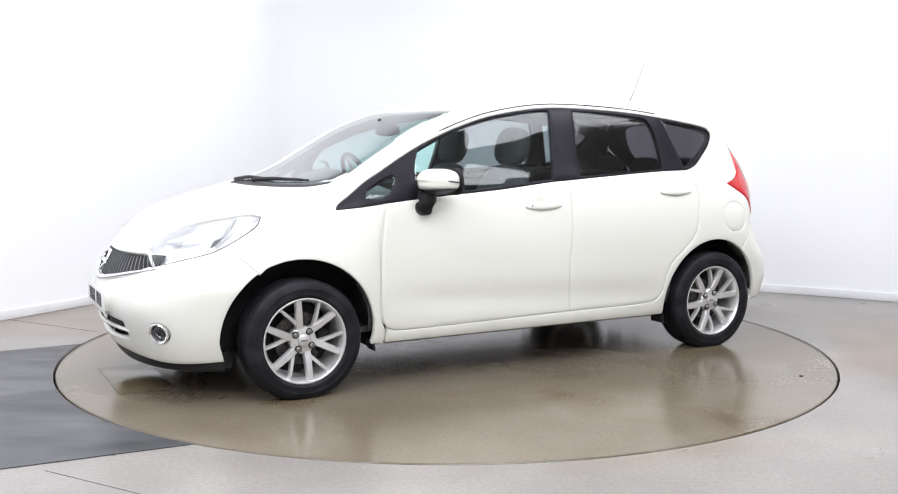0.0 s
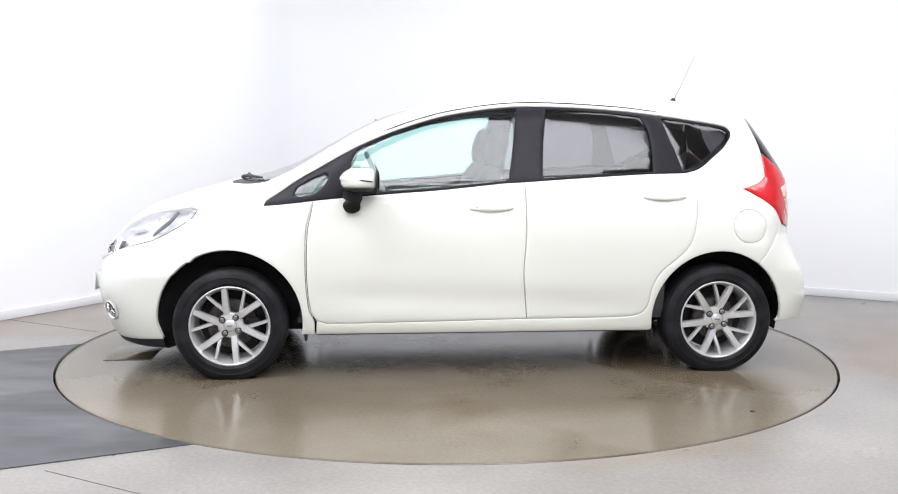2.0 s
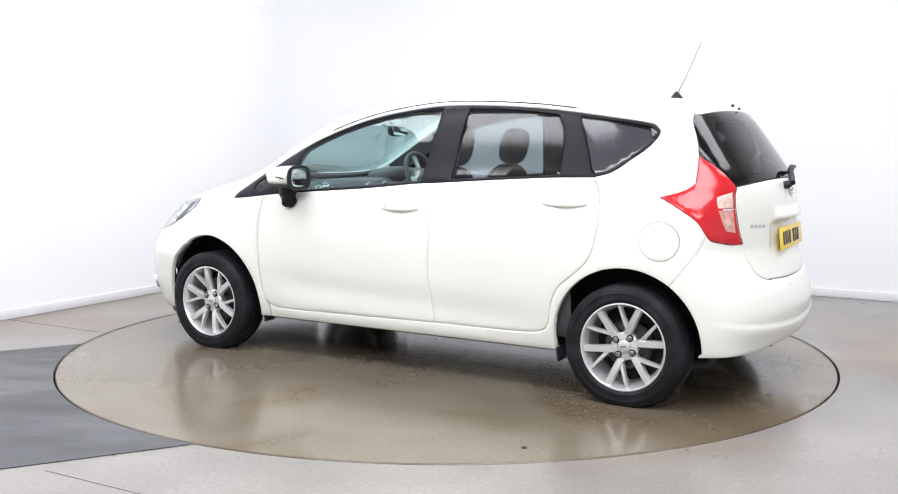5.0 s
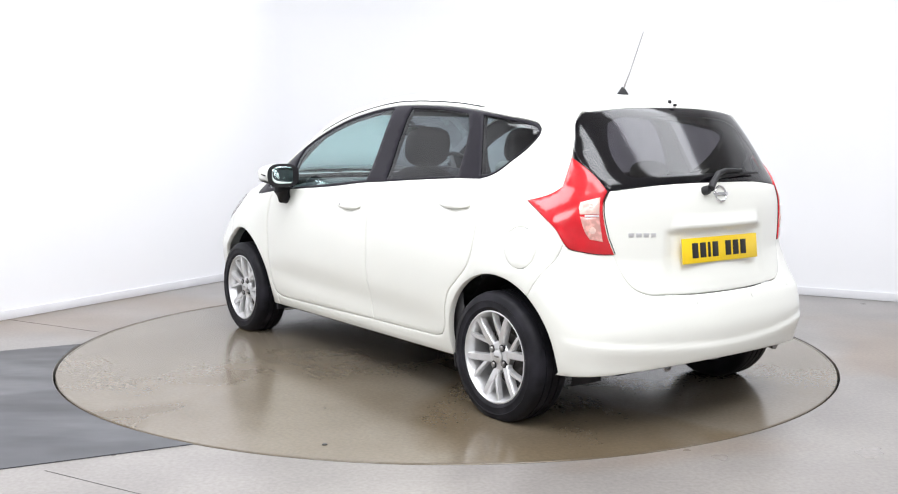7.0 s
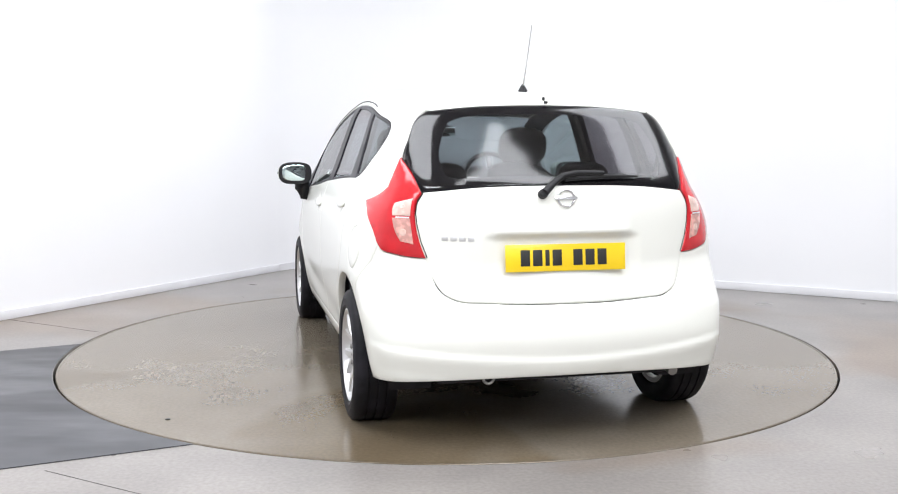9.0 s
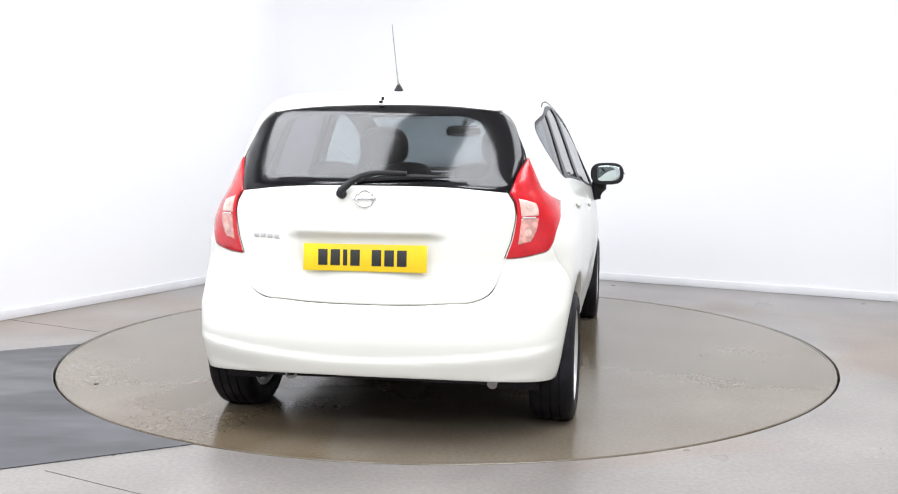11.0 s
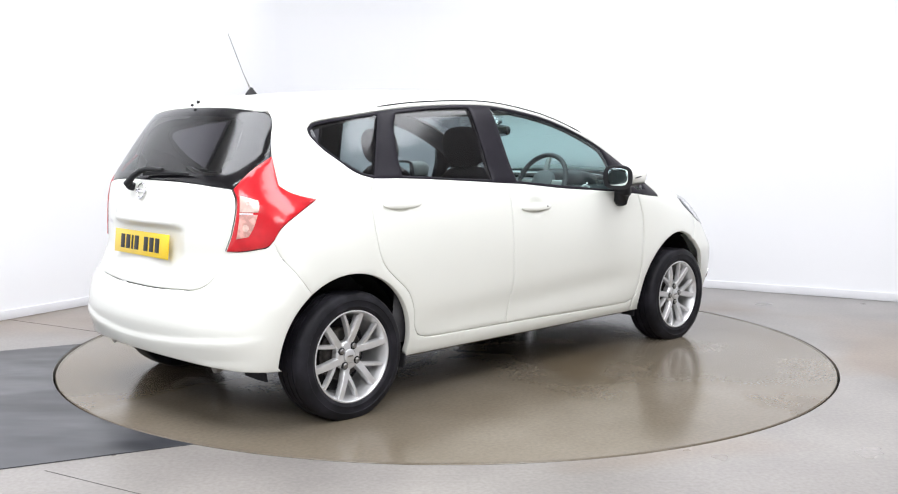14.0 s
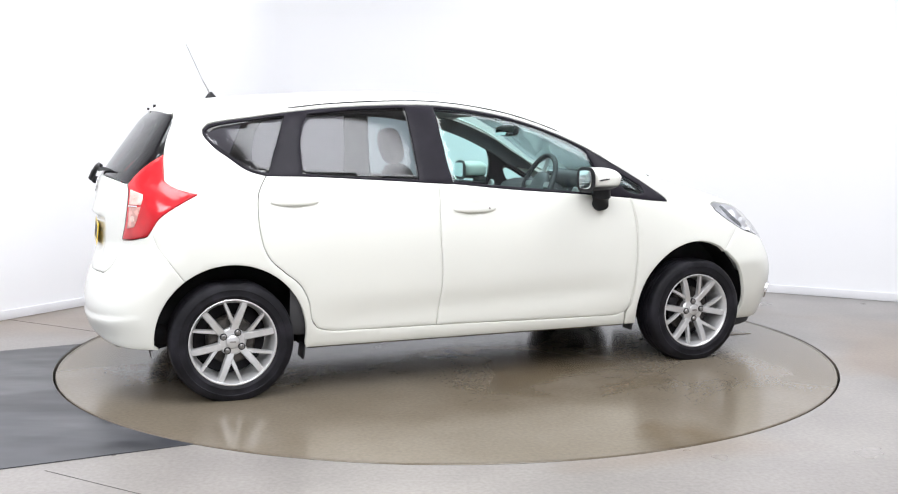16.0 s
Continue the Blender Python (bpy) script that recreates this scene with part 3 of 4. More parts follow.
    cowl = [(1.388, 0.0), (1.368, 0.25), (1.293, 0.458), (1.193, 0.58), (1.10, 0.643), (1.08, 0.62), (1.155, 0.56), (1.235, 0.44), (1.300, 0.25), (1.318, 0.0)]
    sheet("cowl", above, both_y(cowl), BLACK_PLASTIC, CAR, "black plastic cowl below the windscreen", lift=-0.006)
    screen = [(1.310, 0.0), (1.292, 0.25), (1.228, 0.435), (1.15, 0.555), (1.08, 0.640), (0.985, 0.645), (0.80, 0.625), (0.60, 0.602), (0.365, 0.578), (0.40, 0.3), (0.415, 0.0)]
    ob = sheet("windscreen", above, both_y(screen), SCREEN_GLASS, CAR, "clear raked windscreen", lift=-0.004, flange=0)
    ob.visible_shadow = False
    roof = [(0.41, 0.0), (0.395, 0.3), (0.36, 0.586)] + RAIL[5:-1] + [(-1.45, 0.565), (-1.47, 0.3), (-1.475, 0.0)]
    PANELS["roof"] = sheet("roof", above, both_y(roof), PAINT, CAR)
    spoiler = [(-1.475, 0.0), (-1.47, 0.3), (-1.45, 0.555), (-1.50, 0.535), (-1.548, 0.498), (-1.565, 0.45), (-1.590, 0.3), (-1.610, 0.0)]
    sheet("roof_spoiler", above, both_y(spoiler), PAINT, CAR)
    window = [(0.002, 1.419), (0.233, 1.414), (0.395, 1.402), (0.507, 1.384), (0.562, 1.344), (0.595, 1.275), (0.622, 1.186), (0.606, 1.130), (0.592, 1.085), (0.568, 1.045), (0.363, 1.066), (0.002, 1.075)]
    window = [q for q in window] + [(-y, z) for y, z in window[::-1] if y > 0.01]
    sheet("rear_window", behind, window, DARK_GLASS, CAR, "dark privacy glass rear window", lift=-0.002, flange=0)
    gate = [(0.002, 1.073), (0.362, 1.064), (0.570, 1.043), (0.602, 0.985), (0.603, 0.888), (0.575, 0.781), (0.547, 0.700), (0.508, 0.636), (0.457, 0.610), (0.339, 0.600), (0.232, 0.595), (0.002, 0.592)]
    gate = gate + [(-y, z) for y, z in gate[::-1] if y > 0.01]

    def recess(q, p):
        a = np.clip((0.345 - np.abs(q[:, 0])) / 0.05, 0, 1) * np.clip((0.872 - q[:, 1]) / 0.02, 0, 1) * np.clip((q[:, 1] - 0.64) / 0.12, 0, 1)
        h = np.clip((0.30 - np.abs(q[:, 0])) / 0.04, 0, 1) * np.clip((0.940 - q[:, 1]) / 0.06, 0, 1) * np.clip((q[:, 1] - 0.868) / 0.012, 0, 1)
        return -0.014 * a + 0.018 * h
    PANELS["tailgate"] = sheet("tailgate", behind, gate, PAINT, CAR, relief=recess, step=0.012)
    lower = G((-1.66, 0.785, 0.262), (-1.800, 0.715, 0.272), (-1.900, 0.50, 0.285), (-1.955, 0.25, 0.295)) + [(REAR_MID, 0.298)]
    upper = ([(REAR_MID, 0.590)] + G((-1.916, 0.222, 0.592), (-1.898, 0.339, 0.598), (-1.870, 0.459, 0.608), (-1.847, 0.510, 0.634), (-1.811, 0.547, 0.700), (-1.786, 0.568, 0.774), (-1.756, 0.625, 0.776), (-1.715, 0.690, 0.788), (-1.684, 0.731, 0.801)) + seam)
    tail = on_side([q for q in ARCH_R if q[0] < -1.532 and q[1] > 0.27])
    half = lower[::-1] + tail[::-1] + seam[::-1] + upper[::-1][len(seam):]
    half = half[:-1]
    whole = half + [(REAR_MID, 0.590)] + [(2 * REAR_MID - s, z) for s, z in half[::-1] if abs(s - REAR_MID) > 1e-6]
    def lip(q, p):
        d = np.abs(q[:, 0] - REAR_MID)
        fall = 0.376 + 0.046 * (d / 0.72) ** 2 - q[:, 1]
        return 0.009 * np.clip(fall / 0.012, 0, 1) * np.clip(1.6 - fall / 0.06, 0, 1) * np.clip((0.86 - d) / 0.2, 0, 1)
    PANELS["rear_bumper"] = sheet("rear_bumper", girth, whole, PAINT, CAR, step=0.013, gap=0.0007, edge=0.0028, relief=lip)
    nose = on_side([q for q in ARCH_F if q[0] > 1.525 and q[1] > 0.29])
    low = G((1.719, 0.765, 0.196), (1.90, 0.66, 0.190), (2.03, 0.44, 0.198), (2.09, 0.20, 0.212)) + [(FRONT_MID, 0.215)]
    high = G((1.52, 0.785, 0.618), (1.588, 0.745, 0.683), (1.660, 0.702, 0.752), *HEAD[9:], HEAD[0], HEAD[1], HEAD[2], (1.856, 0.459, 0.824), (1.905, 0.285, 0.826)) + [(FRONT_MID, 0.828)]
    half = low[::-1] + nose + high[:-1]
    whole = half + [(FRONT_MID, 0.828)] + [(2 * FRONT_MID - s, z) for s, z in half[::-1] if abs(s - FRONT_MID) > 1e-6]
    grille = both(G((1.925, 0.535, 0.712), (1.965, 0.520, 0.655), (2.046, 0.412, 0.617), (2.100, 0.231, 0.575)) + [(FRONT_MID, 0.560)], FRONT_MID)
    grille = grille + [(2 * FRONT_MID - s, z) for s, z in G((2.05, 0.25, 0.700))] + [(FRONT_MID, 0.695)] + G((2.05, 0.25, 0.700))
    intake = both(G((2.06, 0.36, 0.372), (2.05, 0.375, 0.290), (2.09, 0.156, 0.270)) + [(FRONT_MID, 0.268)], FRONT_MID) + [(FRONT_MID, 0.392)]
    c = (S(1.970, 0.621), 0.346)
    fog = [(c[0] + 0.052 * math.cos(a), c[1] + 0.052 * math.sin(a)) for a in np.linspace(0, 2 * math.pi, 24, endpoint=False)]
    fog2 = [(2 * FRONT_MID - s, z) for s, z in fog]
    PANELS["front_bumper"] = sheet("front_bumper", girth, whole, PAINT, CAR, holes=(grille, intake, fog, fog2), step=0.025, gap=0.0007, edge=0.0028)
    for flip in (False, True):
        ob = PANELS["headlight", flip] = sheet("headlight", girth, G(*HEAD), LENS, CAR, "large clear swept-back headlight", flip=flip, step=0.02, flange=0.0, lift=0.003)
        ob.visible_shadow = False
        sheet("reflector", girth, [tuple(q) for q in inset(smooth_line(G(*HEAD), 0.02), 0.004)], REFLECTOR, ob, "silver lamp reflector", flip=flip, step=0.025, lift=-0.045, flange=-0.04, smooth_in=False)
    return rail3


body_panels()


# ---------------------------------------------------------------- wheels
def rib(bm, a0, r0, w0, h0, a1, r1, w1, h1, deep):
    """A spoke: a straight bar of trapezoid section from one polar place on the wheel's face to another."""
    ends = [Vector((r * math.cos(radians(a)), r * math.sin(radians(a)), 0)) for a, r in ((a0, r0), (a1, r1))]
    way = (ends[1] - ends[0]).normalized()
    side = Vector((-way.y, way.x, 0))
    rings = []
    for t in (0, 0.25, 0.5, 0.75, 1):
        w, h = w0 + (w1 - w0) * t, h0 + (h1 - h0) * t + 0.006 * math.sin(math.pi * t)
        c = ends[0].lerp(ends[1], t)
        rings.append([bm.verts.new(c + side * k * w + Vector((0, 0, z))) for k, z in ((-0.5, h - deep), (-0.48, h - 0.007), (-0.36, h), (0.36, h), (0.48, h - 0.007), (0.5, h - deep))])
    for p, q in zip(rings, rings[1:]):
        for i in range(6):
            bm.faces.new((p[i], p[(i + 1) % 6], q[(i + 1) % 6], q[i]))
    bm.faces.new(rings[0])
    bm.faces.new(rings[-1])


def wheel_parts(root, front, start, nuts):
    tyre = ((0.205, -0.080), (0.211, -0.090), (0.228, -0.096), (0.255, -0.099), (0.264, -0.098), (0.281, -0.093), (0.292, -0.083), (0.2970, -0.068), (0.298, -0.045), (0.298, -0.043), (0.292, -0.042), (0.292, -0.036),
            (0.298, -0.035), (0.298, -0.004), (0.292, -0.003), (0.292, 0.003), (0.298, 0.004), (0.298, 0.035), (0.292, 0.036), (0.292, 0.042), (0.298, 0.043), (0.298, 0.045), (0.2970, 0.068), (0.292, 0.083),
            (0.281, 0.093), (0.264, 0.098), (0.2570, 0.1005), (0.255, 0.0985), (0.232, 0.0970), (0.228, 0.0980), (0.225, 0.0965), (0.211, 0.090), (0.205, 0.080))
    bm = turned(bmesh.new(), tyre, Matrix(), 96, True)
    # the tread lies flat where it bears on the ground
    down = -1 if root.matrix_local.translation.y < 0 else 1
    for v in bm.verts:
        if v.co.y * down > WHEEL_Z:
            v.co.z += math.copysign(0.2 * (v.co.y * down - WHEEL_Z), v.co.z)
            v.co.y = down * WHEEL_Z
    part("tyre", bm, RUBBER, root, "black worn road tyre")
    part("rim", turned(bmesh.new(), ((0.206, -0.08), (0.206, 0.084), (0.2115, 0.088), (0.2115, 0.0905), (0.206, 0.092), (0.203, 0.089), (0.199, 0.077), (0.191, 0.060), (0.185, 0.03), (0.182, -0.08)), Matrix(), 72, True), ALLOY, root, "silver alloy rim")
    for k in range(6):
        bm = bmesh.new()
        a = start + 60 * k
        rib(bm, a + 14, 0.046, 0.040, 0.058, a, 0.203, 0.033, 0.080, 0.030)
        rib(bm, a + 11, 0.080, 0.022, 0.060, a + 29, 0.203, 0.016, 0.078, 0.024)
        part("spoke", bm, ALLOY, root)
    part("hub", turned(bmesh.new(), ((0.066, 0.02), (0.068, 0.052), (0.060, 0.061), (0.036, 0.064), (0.034, 0.060), (0.010, 0.060)), Matrix(), 40), ALLOY, root)
    part("centre_cap", turned(bmesh.new(), ((0.030, 0.058), (0.030, 0.068), (0.026, 0.071), (0.004, 0.072)), Matrix(), 32), ALLOY, root, "round silver cap with a plain badge")
    part("cap_badge", block(0.030, 0.008, 0.002, pose(0, 0, 0.0735), 0.0008), STEEL, root, "small grey badge bar")
    for k in range(4):
        a = radians(nuts + 90 * k)
        part("wheel_nut", turned(bmesh.new(), ((0.0125, 0.045), (0.0125, 0.070), (0.009, 0.074), (0.002, 0.075)), pose(0.050 * math.cos(a), 0.050 * math.sin(a), 0), 12), STEEL, root, "steel wheel nut")
        # black ring puts in the shade of the nut's sunken seat
        part("nut_shade_ring", turned(bmesh.new(), ((0.0175, 0.050), (0.0175, 0.0652), (0.010, 0.0652), (0.010, 0.050)), pose(0.050 * math.cos(a), 0.050 * math.sin(a), 0), 16, True), BLACK_PLASTIC, root, "black ring for the shade round a wheel nut")
    if front:
        part("brake_disc", turned(bmesh.new(), ((0.130, -0.02), (0.130, 0.0), (0.075, 0.0), (0.072, 0.02), (0.02, 0.02)), Matrix(), 48), IRON, root, "worn steel brake disc")
        part("brake_caliper", block(0.06, 0.11, 0.075, pose(-0.115, 0.02, -0.005), 0.012), UNDER, root, "dark brake caliper")
    else:
        part("brake_drum", turned(bmesh.new(), ((0.118, -0.04), (0.120, 0.0), (0.110, 0.012), (0.02, 0.014)), Matrix(), 48), IRON, root, "grey brake drum")
    part("hub_backing", turned(bmesh.new(), ((0.174, -0.055), (0.174, -0.050), (0.01, -0.050), (0.01, -0.055)), Matrix(), 40), UNDER, root)


WHEEL_Z = 0.285
for wx, wy, start, nuts in ((1.318, 0.744, 38, 55), (-1.308, 0.737, 8, 56), (1.318, -0.744, 52, 5), (-1.308, -0.737, 12, 59)):
    root = new("wheel")
    root.parent = CAR
    root.matrix_local = pose(wx, wy, WHEEL_Z, 90 if wy < 0 else -90, 0, 0)
    tagged(root, "black tyre on a six-spoke silver alloy wheel")
    wheel_parts(root, wx > 0, start, nuts)


# ---------------------------------------------------------------- underside and cabin
def under():
    bm = bmesh.new()
    box(bm, pose(0, 0, 0.250), 1.84, 1.42, 0.06, 0.02)
    box(bm, pose(1.36, 0, 0.24), 0.95, 1.02, 0.08, 0.02)
    box(bm, pose(-1.33, 0, 0.28), 0.90, 1.04, 0.08, 0.02)
    box(bm, pose(-1.76, 0, 0.32), 0.18, 1.10, 0.08, 0.02)
    part("floor_pan", bm, UNDER, CAR, "dark dirty underside")
    part("engine_bay", block(0.75, 1.00, 0.42, pose(1.40, 0, 0.47), 0.05), UNDER, CAR)
    part("boot_well", block(0.60, 1.00, 0.36, pose(-1.45, 0, 0.47), 0.05), UNDER, CAR)
    part("rear_axle_beam", tube(bmesh.new(), ((-1.30, -0.62, 0.25), (-1.30, 0.62, 0.25)), 0.035), UNDER, CAR)
    part("exhaust_silencer", block(0.22, 0.42, 0.11, pose(-1.66, -0.34, 0.29), 0.05, 3), UNDER, CAR, "dull steel silencer")
    part("exhaust_pipe", tube(bmesh.new(), ((-1.74, -0.50, 0.275), (-1.79, -0.52, 0.27), (-1.835, -0.52, 0.262)), 0.022), STEEL, CAR, "dull steel tail pipe")
    bm = bmesh.new()
    ring = [Vector((-1.885, 0.325 + 0.022 * math.cos(a), 0.284 + 0.020 * math.sin(a))) for a in np.linspace(0, 2 * math.pi, 17)]
    part("tow_eye", tube(bm, ring, 0.006, 8), STEEL, CAR, "steel towing eye")
    for cx, r in ((1.327, 0.402), (-1.308, 0.380)):
        for sgn in (1, -1):
            bm = bmesh.new()
            n = 30
            rows = [[bm.verts.new((cx + rr * math.cos(radians(-14 + 208 * i / n)), sgn * y, 0.298 + rr * math.sin(radians(-14 + 208 * i / n)))) for i in range(n + 1)] for rr, y in ((r, 0.70), (r + 0.004, 0.62), (r, 0.52), (0.03, 0.515))]
            for p, q in zip(rows, rows[1:]):
                for i in range(n):
                    bm.faces.new((p[i], p[i + 1], q[i + 1], q[i]))
            part("wheel_arch_liner", bm, UNDER, CAR, "black plastic arch liner")
    for sgn in (1, -1):
        part("mud_flap", block(0.012, 0.11, 0.07, pose(-0.955, sgn * 0.725, 0.202, 0, 8, 0), 0.004), BLACK_PLASTIC, CAR, "small black rubber flap")
        part("mud_flap", block(0.012, 0.09, 0.05, pose(0.930, sgn * 0.73, 0.212, 0, 8, 0), 0.004), BLACK_PLASTIC, CAR, "small black rubber flap")
        part("sill_lip", block(1.80, 0.03, 0.02, pose(-0.03, sgn * 0.752, 0.228), 0.006), GRIME, CAR, "sill underside brown with road dirt")


def cushion(sx, sy, sz, m, power=3.2, n=20):
    """A stuffed block with rounded sides."""
    bm = bmesh.new()
    bmesh.ops.create_uvsphere(bm, u_segments=n, v_segments=n // 2 + 2, radius=1)
    for v in bm.verts:
        c = v.co
        k = (abs(c.x) ** power + abs(c.y) ** power + abs(c.z) ** power) ** (-1 / power)
        v.co = m @ Vector((c.x * k * sx / 2, c.y * k * sy / 2, c.z * k * sz / 2))
    return bm


def seat(x, y, wide, lean=14):
    root = new("seat")
    root.parent = CAR
    root.matrix_local = pose(x, y, 0.30)
    tagged(root, "dark cloth seat with a headrest")
    part("cushion", cushion(0.52, wide, 0.20, pose(0.16, 0, 0.22, 0, -6, 0)), CLOTH, root)
    back = pose(-0.02, 0, 0.30, 0, -lean, 0)
    part("backrest", cushion(0.17, wide, 0.58, back @ pose(-0.06, 0, 0.25), 3.0), CLOTH, root)
    top = back @ pose(-0.055, 0, 0.652)
    part("headrest", cushion(0.115, 0.285, 0.225, top, 2.9), CLOTH, root)
    for k in (-0.05, 0.05):
        part("headrest_post", tube(bmesh.new(), (top @ Vector((0, k, -0.15)), top @ Vector((0, k, -0.05))), 0.007, 8), STEEL, root)
    return root


def cabin():
    for y in (0.36, -0.36):
        seat(0.09, y, 0.50)
    bench = new("rear_bench")
    bench.parent = CAR
    tagged(bench, "dark cloth rear bench with low headrests")
    part("cushion", cushion(0.50, 1.26, 0.22, pose(-0.72, 0, 0.50), 4), CLOTH, bench)
    part("backrest", cushion(0.17, 1.26, 0.62, pose(-1.03, 0, 0.76, 0, -18, 0), 4), CLOTH, bench)
    for y in (0.36, 0.0, -0.36):
        part("headrest", cushion(0.10, 0.25, 0.13, pose(-1.135, y, 1.085, 0, -14, 0), 2.8), CLOTH, bench)
    part("parcel_shelf", block(0.52, 1.12, 0.02, pose(-1.45, 0, 1.005), 0.006), CABIN, CAR, "dark parcel shelf")
    part("boot_lining", block(0.05, 1.10, 0.40, pose(-1.73, 0, 0.80), 0.01), CABIN, CAR)
    part("cabin_floor", block(1.95, 1.40, 0.03, pose(0, 0, 0.29)), CABIN, CAR, "dark carpet")
    # dashboard as a rounded beam with a cowl over the dials and a centre stack
    dash = part("dashboard", cushion(0.52, 1.36, 0.34, pose(0.90, 0, 0.835, 0, 6, 0), 4.5, 28), CABIN, CAR, "dark moulded dashboard")
    part("dial_cowl", cushion(0.24, 0.38, 0.12, pose(0.78, -0.36, 1.015, 0, 10, 0), 3), CABIN, dash)
    part("dash_top", block(0.34, 1.16, 0.03, pose(1.06, 0, 0.985, 0, 4, 0), 0.012), CABIN, dash)
    part("centre_stack", block(0.10, 0.26, 0.30, pose(0.665, 0, 0.86, 0, 18, 0), 0.03), GREY_INTERIOR, dash, "grey centre console with round vents")
    for y in (-0.60, -0.09, 0.09, 0.60):
        part("air_vent", turned(bmesh.new(), ((0.038, 0.0), (0.040, 0.012), (0.032, 0.016), (0.028, 0.006), (0.004, 0.006)), pose(0.655, y, 0.955, 0, -80, 0), 20), ALLOY, dash, "round silver-edged vent")
    wheel_m = pose(0.53, -0.36, 1.005, 0, -66, 0)
    bm = bmesh.new()
    n, k = 40, 10
    rings = [[bm.verts.new(wheel_m @ Vector(((0.178 + 0.015 * math.cos(b)) * math.cos(a), (0.178 + 0.015 * math.cos(b)) * math.sin(a), 0.015 * math.sin(b)))) for b in np.linspace(0, 2 * math.pi, k, endpoint=False)] for a in np.linspace(0, 2 * math.pi, n, endpoint=False)]
    for i in range(n):
        for j in range(k):
            bm.faces.new((rings[i][j], rings[(i + 1) % n][j], rings[(i + 1) % n][(j + 1) % k], rings[i][(j + 1) % k]))
    sw = part("steering_wheel", bm, CABIN, CAR, "black three-spoke steering wheel")
    part("airbag_pad", cushion(0.16, 0.17, 0.06, wheel_m @ pose(0, 0, -0.012), 2.6), GREY_INTERIOR, sw)
    for a in (90, 270, 0):
        part("steering_spoke", block(0.115, 0.035, 0.014, wheel_m @ pose(0, 0, -0.006, 0, 0, a) @ pose(0.115, 0, 0), 0.005), ALLOY, sw)
    part("steering_column", tube(bmesh.new(), (wheel_m @ Vector((0, 0, -0.03)), wheel_m @ Vector((0, 0, -0.26))), (0.05, 0.06), 14), CABIN, CAR)
    mir = part("rear_view_mirror", cushion(0.045, 0.225, 0.072, pose(0.50, 0, 1.315, 0, 8, 8), 3.2), BLACK_PLASTIC, CAR, "black rear-view mirror")
    part("mirror_stalk", tube(bmesh.new(), ((0.505, 0, 1.34), (0.55, 0, 1.372)), 0.012), BLACK_PLASTIC, mir)
    part("mirror_pane", block(0.002, 0.20, 0.055, pose(0.475, -0.003, 1.312, 0, 8, 8), 0.0008), MIRROR, mir)
    # linings
    lining = [(0.36, 0.0), (0.345, 0.3), (0.30, 0.54)] + [(x, y - 0.03) for x, y in RAIL[5:-1]] + [(-1.45, 0.53), (-1.50, 0.3), (-1.51, 0.0)]
    sheet("headlining", above, both_y(lining), LINING, CAR, "pale grey headlining", lift=-0.035, flange=0, step=0.08)
    rail3 = above(np.array(RAIL))
    rail = [(S(q[0], q[1]), q[2]) for q in rail3]
    for flip in (False, True):
        top = [q for q in DLO_TOP if q[1] > 1.0 and q[0] > -1.43][4:]
        sheet("pillar_lining", girth, rail[1:-2] + top[:-1], GREY_INTERIOR, CAR, "grey pillar lining", lift=-0.030, flip=flip, flange=0, gap=-0.01, step=0.05)
        card = [(0.95, 0.27), (0.99, 0.90), (0.70, 0.945), (-0.24, 1.015), (-1.02, 1.055), (-1.02, 0.27)]
        sheet("door_card", girth, card, CABIN, CAR, "dark inner door trim", lift=-0.055, flip=flip, flange=0, step=0.08)
        lower = on_side([q for q in arch(-1.308, 0.298, 0.41, 30, 175) if q[0] > -1.62])
        boot = [(-1.01, 1.055), (-1.20, 1.085), (-1.36, 1.175)] + G((-1.50, 0.62, 1.22), (-1.55, 0.64, 0.98), (-1.70, 0.60, 0.90), (-1.72, 0.68, 0.70)) + lower[::-1]
        sheet("boot_side_lining", girth, boot, CABIN, CAR, "dark boot lining", lift=-0.035, flip=flip, flange=0, step=0.06)
        dp = [(-1.13, 1.105), (-1.30, 1.20), (-1.405, 1.272), (-1.412, 1.298), (-1.38, 1.31), (-1.19, 1.345), (-1.20, 1.40)] + G((-1.42, 0.56, 1.375), (-1.55, 0.53, 1.335), (-1.56, 0.58, 1.20), (-1.50, 0.62, 1.15)) + [(-1.28, 1.12)]
        sheet("rear_pillar_lining", girth, dp, CABIN, CAR, "dark pillar lining", lift=-0.030, flip=flip, flange=0, step=0.05)


under()
cabin()


# ---------------------------------------------------------------- fittings on the body
def seat_on(chart, q, flip=False):
    """A pose on the form: z outwards, y upwards, at a chart point."""
    p = chart(np.array([q], float))
    n = normals(p)[0]
    p = p[0]
    if flip:
        p, n = p * (1, -1, 1), n * (1, -1, 1)
    z = Vector(n)
    x = Vector((0, 0, 1)).cross(z).normalized()
    y = z.cross(x)
    return Matrix.Translation(Vector(p)) @ Matrix((x, y, z)).transposed().to_4x4()


